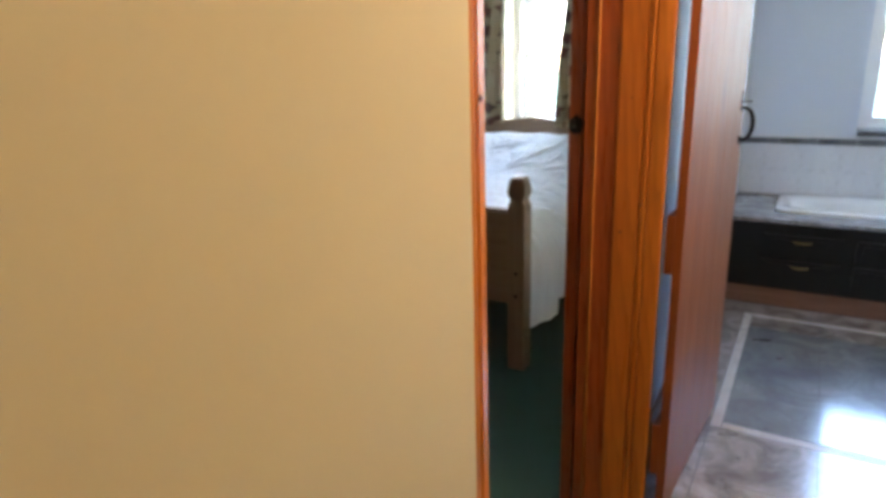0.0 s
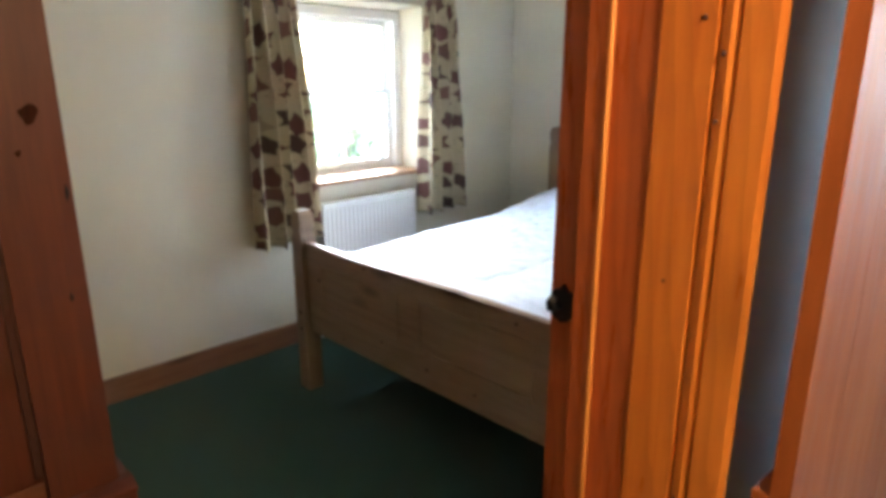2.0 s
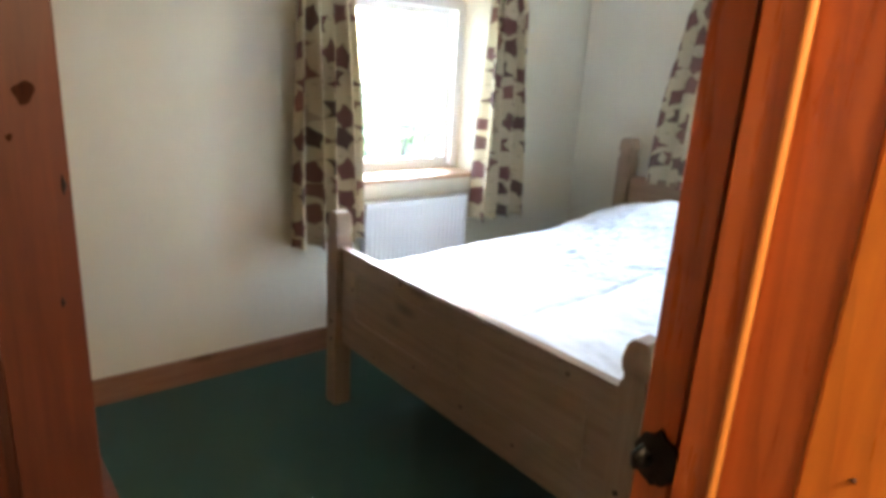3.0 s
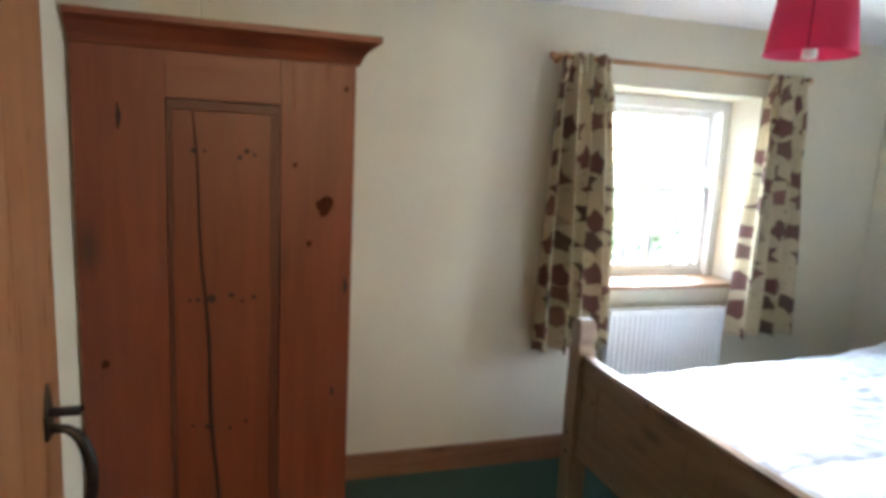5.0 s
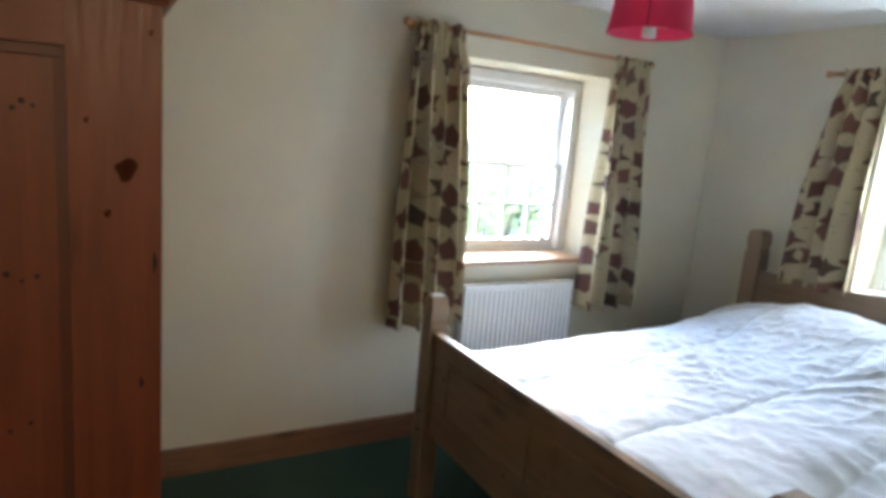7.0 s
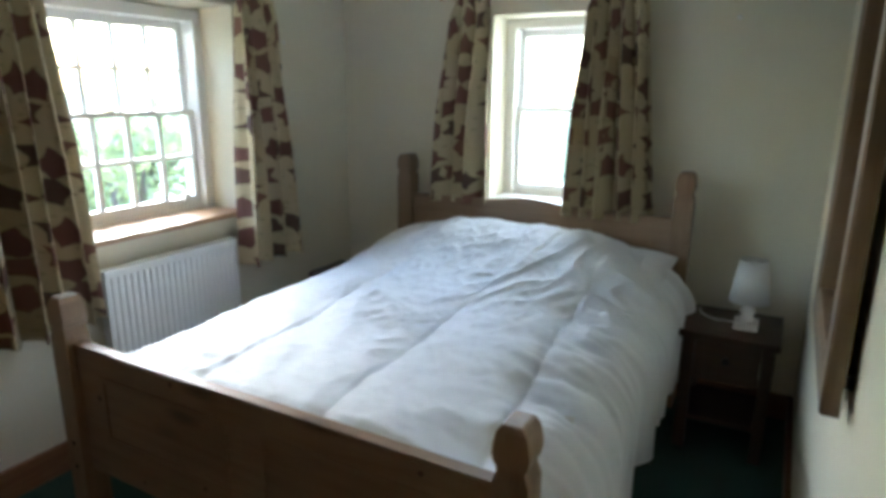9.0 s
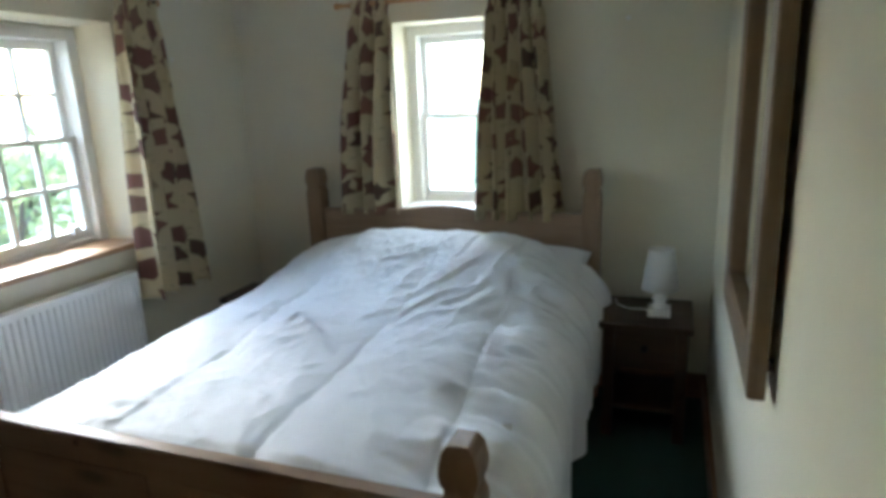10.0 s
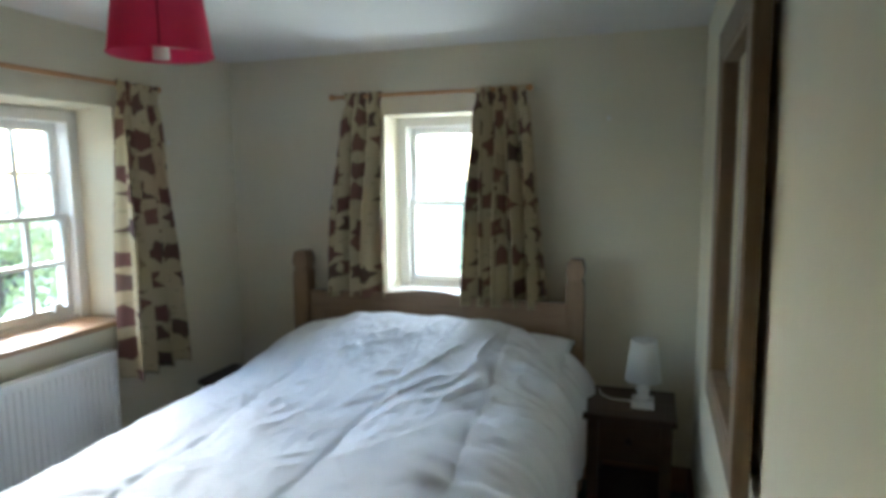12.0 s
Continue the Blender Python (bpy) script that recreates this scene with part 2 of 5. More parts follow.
def make_glass():
    m = mat("window_glass", (1, 1, 1), 0.0)
    n = Net(m)
    clear, gloss, both, fres = n.add("BsdfTransparent"), n.add("BsdfGlossy"), n.add("MixShader"), n.add("Fresnel")
    gloss.inputs["Roughness"].default_value = 0.01
    fres.inputs[0].default_value = 1.3
    n.join(fres.outputs[0], both.inputs[0])
    n.join(clear.outputs[0], both.inputs[1])
    n.join(gloss.outputs[0], both.inputs[2])
    n.join(both.outputs[0], m.node_tree.nodes["Material Output"].inputs[0])
    return m


def make_stone(name, a, b, c, rough, scale=5.0):
    m = mat(name, a, rough)
    n = Net(m)
    w = n.coords()
    info = n.add("ObjectInfo")
    big = n.noise(w, scale, 6, 0.65, 1.0)
    veins = n.noise(w, scale * 3.1, 5, 0.7, 2.0)
    base = n.ramp(big, (0.34, a), (0.52, b), (0.68, c))
    base = n.mix(n.ramp(veins, (0.55, 0.0), (0.72, 0.55)), base, tuple(x * 0.5 for x in a))
    spots = n.ramp(n.noise(w, scale * 1.7, 3, 0.5, 0.6), (0.70, 0.0), (0.74, 0.75))
    base = n.mix(spots, base, (0.06, 0.045, 0.045))
    n.color(n.mix(n.math("MULTIPLY", info.outputs["Random"], 0.2), base, tuple(x * 0.75 for x in b)))
    n.rough(n.ramp(veins, (0.3, rough * 0.7), (0.7, rough * 1.4)))
    n.bump(big, 0.08, 0.004)
    return m


CARPET = make_carpet()
CLOTH = make_curtain_cloth()
LINEN = make_linen()
GLASS = make_glass()
PINK = make_shade_cloth("pink_shade_fabric", (0.82, 0.11, 0.25), 0.55)
PINKSEAM = mat("pink_shade_seam", (0.42, 0.03, 0.09), 0.8)
CREAMSHADE = make_shade_cloth("white_shade_fabric", (0.78, 0.78, 0.75), 0.35)
SLATE = make_stone("grey_vinyl_slate", (0.15, 0.16, 0.175), (0.21, 0.225, 0.235), (0.29, 0.30, 0.31), 0.14)
MARBLE = make_stone("brown_grey_stone", (0.15, 0.125, 0.115), (0.31, 0.28, 0.26), (0.46, 0.43, 0.41), 0.2, 7)
for stone in (SLATE, MARBLE):
    stone.node_tree.nodes["Principled BSDF"].inputs["Coat Weight"].default_value = 1.0
    stone.node_tree.nodes["Principled BSDF"].inputs["Coat Roughness"].default_value = 0.14
COUNTER = make_stone("mottled_grey_ledge", (0.16, 0.16, 0.165), (0.26, 0.26, 0.265), (0.42, 0.42, 0.42), 0.2, 9)
BORDER = make_stone("pale_stone_border", (0.50, 0.47, 0.44), (0.56, 0.53, 0.50), (0.62, 0.60, 0.57), 0.25, 9)
WALLTILE = make_stone("white_wall_tile", (0.72, 0.74, 0.76), (0.76, 0.78, 0.80), (0.80, 0.82, 0.83), 0.15, 4)
GREYTILE = make_stone("dark_border_tile", (0.10, 0.11, 0.12), (0.16, 0.17, 0.18), (0.24, 0.25, 0.26), 0.2, 12)
GROUT = mat("grey_grout", (0.09, 0.09, 0.095), 0.9)
PALEGROUT = mat("pale_wall_grout", (0.70, 0.72, 0.74), 0.7)

# ---- mesh helpers ----


def bevel(bm, width, segments=2, faces=None):
    edges = [e for e in bm.edges if len(e.link_faces) == 2 and e.calc_face_angle(0) > 0.6]
    if width > 0 and edges:
        bmesh.ops.bevel(bm, geom=edges, offset=width, segments=segments, affect="EDGES", profile=0.5)


def box(x0, x1, y0, y1, z0, z1, bm=None):
    bm = bm or bmesh.new()
    v = [bm.verts.new((x, y, z)) for x in (x0, x1) for y in (y0, y1) for z in (z0, z1)]
    for f in ((0, 1, 3, 2), (4, 6, 7, 5), (0, 4, 5, 1), (2, 3, 7, 6), (0, 2, 6, 4), (1, 5, 7, 3)):
        bm.faces.new([v[k] for k in f])
    return bm


def rbox(x0, x1, y0, y1, z0, z1, r=0.003, seg=2):
    bm = box(x0, x1, y0, y1, z0, z1)
    bevel(bm, r, seg)
    return bm


def prism(points, lo, hi, axis="z", bm=None):
    """A closed outline in the other two axes, drawn out from lo to hi along one."""
    bm = bm or bmesh.new()

    def place(a, b, c):
        return {"z": (a, b, c), "y": (a, c, b), "x": (c, a, b)}[axis]

    rings = [[bm.verts.new(place(a, b, c)) for a, b in points] for c in (lo, hi)]
    n = len(points)
    for k in range(n):
        bm.faces.new((rings[0][k], rings[0][(k + 1) % n], rings[1][(k + 1) % n], rings[1][k]))
    bm.faces.new(rings[0])
    bm.faces.new(rings[1])
    bmesh.ops.recalc_face_normals(bm, faces=bm.faces)
    return bm


def lathe(profile, cx, cy, n=28, bm=None, square=False):
    bm = bm or bmesh.new()
    rings = []
    for r, z in profile:
        rings.append([bm.verts.new((cx + r * math.cos(2 * math.pi * k / n), cy + r * math.sin(2 * math.pi * k / n), z)) for k in range(n)])
    for a, b in zip(rings, rings[1:]):
        for k in range(n):
            bm.faces.new((a[k], a[(k + 1) % n], b[(k + 1) % n], b[k]))
    bmesh.ops.recalc_face_normals(bm, faces=bm.faces)
    return bm


def tube(path, r, n=10, bm=None):
    """A round bar along a path; r is one radius or one for each point."""
    bm = bm or bmesh.new()
    pts = [Vector(p) for p in path]
    rings = []
    for i, p in enumerate(pts):
        way = (pts[min(i + 1, len(pts) - 1)] - pts[max(i - 1, 0)]).normalized()
        side = way.orthogonal().normalized() if not rings else (last - way * last.dot(way)).normalized()
        last = side
        up = way.cross(side)
        rad = r[i] if isinstance(r, (list, tuple)) else r
        rings.append([bm.verts.new(p + side * rad * math.cos(a) + up * rad * math.sin(a)) for a in [2 * math.pi * k / n for k in range(n)]])
    for a, b in zip(rings, rings[1:]):
        for k in range(n):
            bm.faces.new((a[k], a[(k + 1) % n], b[(k + 1) % n], b[k]))
    bm.faces.new(rings[0])
    bm.faces.new(rings[-1])
    bmesh.ops.recalc_face_normals(bm, faces=bm.faces)
    return bm


def finish(bm, name, material, smooth=False):
    me = bpy.data.meshes.new(name)
    bm.to_mesh(me)
    bm.free()
    me.materials.append(material)
    if smooth:
        me.shade_smooth()
    return me


def solid(name, bm, material, label="", category="", group="", kind="", smooth=False):
    ob = new(name, finish(bm, name, material, smooth))
    return tagged(ob, label, category, group, kind)


def thing(name, x, y, z, label, category, group=""):
    ob = new(name)
    ob.empty_display_size = 0.1
    ob.location = (x, y, z)
    return tagged(ob, label, category, group)


def root_matrix(ob):
    m = ob.matrix_basis.copy()
    while ob.parent:
        m = ob.parent.matrix_basis @ ob.matrix_parent_inverse @ m
        ob = ob.parent
    return m


def part(name, bm, material, parent, label="", smooth=False):
    """One mesh, modelled where it stands, under a thing or under a part."""
    ob = new(name, finish(bm, name, material, smooth))
    ob.parent = parent
    ob.matrix_parent_inverse = root_matrix(parent).inverted()
    if label:
        ob["label"] = label
    return ob


# ---- the shell of the rooms ----
XL, XR, YB, YH, CZ = -2.67, -0.215, 0.845, 4.475, 2.115
LX = -0.15          # landing face of the wall beside the bedroom door, before the door
LX2 = -0.135         # the same wall past the door
OUT_X, OUT_Y = -3.02, 4.84
BATH_R, BATH_Y0, BZ = 1.85, 1.715, -0.03
LAND_R, LAND_Y = 1.35, -1.3
DOOR_Y0, DOOR_Y1, DOOR_H = 0.943, 1.645, 1.98
LW = (2.66, 3.65, 0.86, 1.80)     # left window: y, y, z, z
HW = (-1.74, -1.215, 0.88, 1.795)  # head window: x, x, z, z


def structure(name, bm, material, label=""):
    return solid(name, bm, material, label, "", "", "structure")


def wall_with_opening(name, a0, a1, b0, b1, z0, z1, hole, axis, material, splay=0.0, label=""):
    """A wall along an axis, from a0 to a1, between the faces b0 (inside) and b1, with one opening, splayed to the inside."""
    h0, h1, hz0, hz1 = hole
    bm = bmesh.new()

    def v(a, b, z):
        return bm.verts.new((b, a, z) if axis == "y" else (a, b, z))

    rings = []
    for b, s in ((b0, 0.0), (b1, splay)):
        rings.append(([v(a0, b, z0), v(a1, b, z0), v(a1, b, z1), v(a0, b, z1)],
                      [v(h0 + s, b, hz0), v(h1 - s, b, hz0), v(h1 - s, b, hz1 - s * 0.4), v(h0 + s, b, hz1 - s * 0.4)]))
    for outer, inner in rings:
        for k in range(4):
            bm.faces.new((outer[k], outer[(k + 1) % 4], inner[(k + 1) % 4], inner[k]))
    for j in (0, 1):
        for k in range(4):
            bm.faces.new((rings[0][j][k], rings[0][j][(k + 1) % 4], rings[1][j][(k + 1) % 4], rings[1][j][k]))
    bmesh.ops.recalc_face_normals(bm, faces=bm.faces)
    return structure(name, bm, material, label)


structure("floor_bedroom", box(XL - 0.2, XR - 0.001, YB - 0.1, YH + 0.1, -0.16, 0.0), CARPET, "dark green carpet over the bedroom floor")
structure("floor_landing", box(XR, LAND_R, LAND_Y, BATH_Y0 + 0.02, -0.16, 0.0), CARPET, "dark green carpet on the landing")
structure("ceiling_bedroom", box(XL - 0.3, XR + 0.05, YB - 0.1, YH + 0.3, CZ, CZ + 0.12), CEIL, "white painted low bedroom ceiling")
structure("ceiling_landing", box(XR + 0.055, BATH_R + 0.1, LAND_Y - 0.1, BATH_Y0 + 0.06, CZ + 0.1, CZ + 0.22), CEIL)
structure("ceiling_bathroom", box(XR + 0.055, BATH_R + 0.1, BATH_Y0 + 0.061, YH + 0.3, CZ + 0.1, CZ + 0.22), CEIL)
wall_with_opening("wall_window_side", YB - 0.1, YH + 0.4, XL, OUT_X, -0.2, CZ, LW, "y", WALL, 0.04, "cream plaster wall with a deep window opening")
wall_with_opening("wall_head", XL + 0.002, XR + 0.1, YH, OUT_Y, -0.2, CZ, HW, "x", WALL, 0.0, "cream plaster wall behind the bed")
structure("wall_back", box(XL + 0.002, -0.262, YB - 0.1, YB, -0.1, CZ), WALL, "cream plaster wall behind the wardrobe")
structure("pipe_boxing", box(XL + 0.002, XL + 0.13, YB + 0.002, 1.045, 0.0, CZ - 0.002), WALL, "painted boxing in the room corner")
structure("wall_door_side", box(XR, -0.135, DOOR_Y1 + 0.02, YH - 0.002, -0.1, CZ + 0.1), WALL, "cream partition wall with a framed mirror")
structure("wall_over_door", box(-0.24, -0.15, DOOR_Y0 - 0.02, DOOR_Y1 + 0.018, DOOR_H + 0.03, CZ + 0.1), WALL)
structure("wall_landing", rbox(-0.26, -0.115, LAND_Y, DOOR_Y0 - 0.086, -0.1, CZ + 0.1, 0.012, 3), OCHRE, "warm ochre painted landing wall beside the door")
structure("wall_landing_end", box(-0.26, LAND_R + 0.1, LAND_Y - 0.1, LAND_Y - 0.001, -0.1, CZ + 0.1), OCHRE)
structure("wall_landing_far", box(LAND_R, LAND_R + 0.1, LAND_Y, BATH_Y0, -0.1, CZ + 0.1), OCHRE)
structure("wall_bath_side", box(-0.134, -0.115, BATH_Y0 + 0.07, YH - 0.002, BZ - 0.05, CZ + 0.1), BLUE, "pale blue painted bathroom wall")
structure("wall_bath_door", box(0.80, LAND_R + 0.6, BATH_Y0 + 0.004, BATH_Y0 + 0.07, -0.1, CZ + 0.1), BLUE)
structure("wall_bath_lintel", box(-0.115, 0.80, BATH_Y0 + 0.004, BATH_Y0 + 0.07, 2.03, CZ + 0.1), BLUE)
structure("wall_bath_far_side", box(BATH_R, BATH_R + 0.1, BATH_Y0, YH + 0.3, -0.1, CZ + 0.1), BLUE)
BW = (0.475, 1.66, 0.86, 1.98)
wall_with_opening("wall_bath_window", -0.113, BATH_R, YH, OUT_Y, BZ - 0.1, CZ + 0.1, BW, "x", BLUE, 0.0, "pale blue wall with a window over the bath")

# skirting boards
def skirting(name, x0, x1, y0, y1, material, z0=0.0, h=0.115):
    side = (x1 - x0) < (y1 - y0)
    bm = box(x0, x1, y0, y1, z0, z0 + h)
    bevel(bm, 0.004, 2)
    return structure(name, bm, material, "brown stained wooden skirting board")


skirting("baseboard_window_side", XL + 0.001, XL + 0.02, 1.05, YH - 0.021, SKIRT)
skirting("baseboard_head", XL + 0.021, XR - 0.001, YH - 0.02, YH - 0.001, SKIRT_X)
skirting("baseboard_mirror_side", XR - 0.019, XR - 0.001, DOOR_Y1 + 0.12, YH - 0.021, SKIRT)
skirting("baseboard_bathroom", -0.1145, -0.098, BATH_Y0 + 0.08, 3.70, SKIRT, BZ, 0.15)


# ---- doorways ----
def architrave(name, x, y, z0, z1, width, facing, flip, material, label):
    """A moulded board: outline across its width, with two grooves and a rounded outer edge."""
    w = width
    prof = [(0, 0), (0, 0.010), (0.004, 0.014), (w * 0.10, 0.016), (w * 0.42, 0.016),
            (w * 0.46, 0.010), (w * 0.50, 0.016), (w * 0.56, 0.018), (w * 0.62, 0.016), (w * 0.66, 0.010),
            (w * 0.70, 0.018), (w * 0.86, 0.021), (w * 0.96, 0.019), (w, 0.013), (w, 0)]
    pts = []
    for a, d in prof:
        a = -a if flip else a
        pts.append((x + d, y + a) if facing == "x" else (x + a, y - d))
    return structure(name, prism(pts, z0, z1), material, label)


LABEL_TRIM = "orange varnished pine architrave with moulded grooves"
# bedroom door lining: near jamb, far jamb, head
structure("wall_landing_core", box(-0.26, LX, DOOR_Y0 - 0.0855, DOOR_Y0 - 0.0225, -0.1, CZ + 0.1), OCHRE)
structure("door_lining_near", rbox(-0.262, -0.151, DOOR_Y0 - 0.022, DOOR_Y0, 0, DOOR_H, 0.002), SHADEPINE, "orange varnished pine door lining")
# Lining split by an added groove, which makes the shade line behind the stop.
structure("door_lining_far", rbox(-0.257, -0.226, DOOR_Y1, DOOR_Y1 + 0.022, 0, DOOR_H, 0.002), SHADEPINE, "orange varnished pine door lining")
structure("door_lining_far", rbox(-0.214, -0.137, DOOR_Y1, DOOR_Y1 + 0.022, 0, DOOR_H, 0.002), SHADEPINE)
structure("door_lining_groove", box(-0.2258, -0.2142, DOOR_Y1 + 0.015, DOOR_Y1 + 0.022, 0, DOOR_H), SHADEPINE)
structure("door_lining_head", rbox(-0.262, -0.15, DOOR_Y0, DOOR_Y1, DOOR_H, DOOR_H + 0.028, 0.002), ORANGE_X)
structure("door_lining_face", rbox(-0.1835, -0.1365, DOOR_Y1 - 0.010, DOOR_Y1 - 0.0005, 0, DOOR_H - 0.001, 0.003), SHADEPINE, "orange pine facing board of the door lining")
structure("door_stop_far", rbox(-0.212, -0.184, DOOR_Y1 - 0.020, DOOR_Y1 - 0.0005, 0, DOOR_H - 0.001, 0.004), SHADEPINE, "orange pine door stop bead")
structure("door_stop_near", rbox(-0.205, -0.19, DOOR_Y0 + 0.0005, DOOR_Y0 + 0.006, 0, DOOR_H - 0.001, 0.002), ORANGE)
near_trim = architrave("trim_near", LX + 0.001, DOOR_Y0 - 0.004, 0, DOOR_H + 0.03, 0.056, "x", True, ORANGE, LABEL_TRIM)
structure("trim_room_far", rbox(-0.232, -0.216, DOOR_Y1 + 0.024, DOOR_Y1 + 0.09, 0, DOOR_H, 0.003), ORANGE, LABEL_TRIM)
TRIMKNOT = mat("pine_knot", (0.075, 0.022, 0.010), 0.4)
part("knot", tube([(-0.1370, 0.922, 1.228), (-0.1345, 0.920, 1.238), (-0.1370, 0.922, 1.248)], [0.001, 0.006, 0.001], 10), TRIMKNOT, near_trim, smooth=True)
# thick moulded board in the corner between the two doorways; its face looks back along the landing
TX, TY = -0.136, 1.632
prof = [(0, 0.10), (0, 0.003), (0.003, 0.0), (0.058, 0.0), (0.0605, 0.006), (0.063, 0.001), (0.072, -0.001), (0.0755, 0.001),
        (0.078, 0.006), (0.081, 0.0), (0.112, 0.0), (0.119, 0.003), (0.110, 0.026), (0.094, 0.065), (0.058, 0.10)]
corner_trim = structure("trim_bathroom", prism([(TX + a, TY + b) for a, b in prof], 0, 2.05), ORANGE, LABEL_TRIM)
for dx, z, r in ((0.046, 1.463, 0.0042), (0.067, 1.43, 0.004), (0.066, 1.368, 0.0035), (0.066, 0.95, 0.004), (0.02, 0.88, 0.004), (0.030, 1.20, 0.0025)):
    part("knot", tube([(TX + dx, TY + 0.003, z - r), (TX + dx, TY - 0.0012, z), (TX + dx, TY + 0.003, z + r)], [0.001, r * 0.8, 0.001], 8), TRIMKNOT, corner_trim, smooth=True)
part("worn_edge", tube([(-0.1840, DOOR_Y1 - 0.0200, 0.01), (-0.1832, DOOR_Y1 - 0.0205, 0.7), (-0.1838, DOOR_Y1 - 0.0200, 1.3), (-0.1832, DOOR_Y1 - 0.0205, 1.97)], 0.0034, 8), WORN, corner_trim, "pale worn edge of the door stop", smooth=True)
structure("trim_bathroom_jamb", rbox(-0.134, -0.078, 1.733, 1.784, -0.03, 2.03, 0.002), ORANGE)
structure("door_lining_bathroom", rbox(0.775, 0.80, 1.7175, 1.79, BZ, 2.03, 0.002), ORANGE)


def keep_plate(x, y, z):
    """Latch keep: a small black iron plate with a hooked nib on the door lining."""
    k = thing("latch_keep", x, y, z, "black iron latch keep on the orange door lining", "latch keep")
    out = [(-0.016, -0.020), (-0.008, -0.026), (0.008, -0.026), (0.016, -0.018), (0.020, 0.0), (0.014, 0.012), (0.006, 0.014),
           (0.0, 0.022), (-0.006, 0.014), (-0.014, 0.012), (-0.020, 0.0)]
    part("plate", prism([(x + a, z + b) for a, b in out], y - 0.005, y - 0.0005, "y"), BLACK, k)
    part("hook", tube([(x - 0.006, y - 0.004, z - 0.008), (x - 0.007, y - 0.020, z - 0.006), (x - 0.005, y - 0.024, z + 0.003), (x - 0.002, y - 0.017, z + 0.009)], 0.005, 8), BLACK, k, smooth=True)
    part("screw", tube([(x, y - 0.0062, z - 0.024), (x, y - 0.0045, z - 0.024)], 0.004, 10), BLACK, k)
    return k


keep_plate(-0.238, DOOR_Y1, 1.140)


def plank_door(name, length, height, z0, planks, lights, label, timber, bow=0.042, drop=0.135):
    """A ledged door along +x from the hinge at the origin; its flush face looks to -y, ledges are on +y."""
    d = thing(name, 0, 0, 0, label, "door")
    w = length / planks
    for k in range(planks):
        bm = rbox(k * w + 0.0006, (k + 1) * w - 0.0006, 0, 0.024, z0, z0 + height, 0.0040, 2)
        part("plank", bm, timber, d)
    for z in (0.20, 0.82, 1.62):
        bm = rbox(0.0 + lights, length - 0.04, 0.0245, 0.046, z - 0.09, z + 0.07, 0.011, 3)
        part("ledge", bm, timber, d, "thick pine cross ledge")
    # thumb latch with a bowed handle
    lx, lz = length - 0.055, 1.13
    out = [(-0.012, -0.02), (0.012, -0.02), (0.015, 0.01), (0.008, 0.03), (0.0, 0.048), (-0.008, 0.03), (-0.015, 0.01)]
    part("latch_plate", prism([(lx + a, lz + b) for a, b in out], -0.004, -0.0005, "y"), BLACK, d)
    low = [(-0.008, -0.012), (0.008, -0.012), (0.012, 0.0), (0.0, 0.016), (-0.012, 0.0)]
    part("latch_foot", prism([(lx + a, lz - drop - 0.012 + b) for a, b in low], -0.004, -0.0005, "y"), BLACK, d)
    path, radii = [], []
    for k in range(13):
        a = math.pi * k / 12
        path.append((lx, -0.004 - bow * math.sin(a) ** 0.7, lz - 0.008 - drop / 2 * (1 - math.cos(a))))
        radii.append(0.0050 + 0.0030 * math.sin(a))
    part("pull_handle", tube(path, radii, 10), BLACK, d, "bowed black iron handle", smooth=True)
    part("thumb_piece", rbox(lx - 0.010, lx + 0.010, -bow + 0.004, -0.002, lz + 0.010, lz + 0.0145, 0.002), BLACK, d)
    part("latch_bar", rbox(lx - 0.09, lx + 0.05, 0.0245, 0.031, lz + 0.012, lz + 0.03, 0.002), BLACK, d)
    return d


bed_door = plank_door("bedroom_door", 0.69, 1.955, 0.015, 5, 0.045, "open ledged pine door with black thumb latch beside the wardrobe", DOORPINE)
bed_door.matrix_basis = pose(-0.255, 0.9755, 0, 0, 0, 180) @ Matrix.Diagonal((1, 1, 1, 1))
bath_door = plank_door("bathroom_door", 0.735, 1.99, BZ + 0.012, 5, 0.0, "open ledged brown pine bathroom door with black thumb latch", BATHDOOR, 0.036, 0.105)
bath_door.matrix_basis = pose(0.006, 1.80, 0, 0, 0, 86.5)

# ---- windows ----


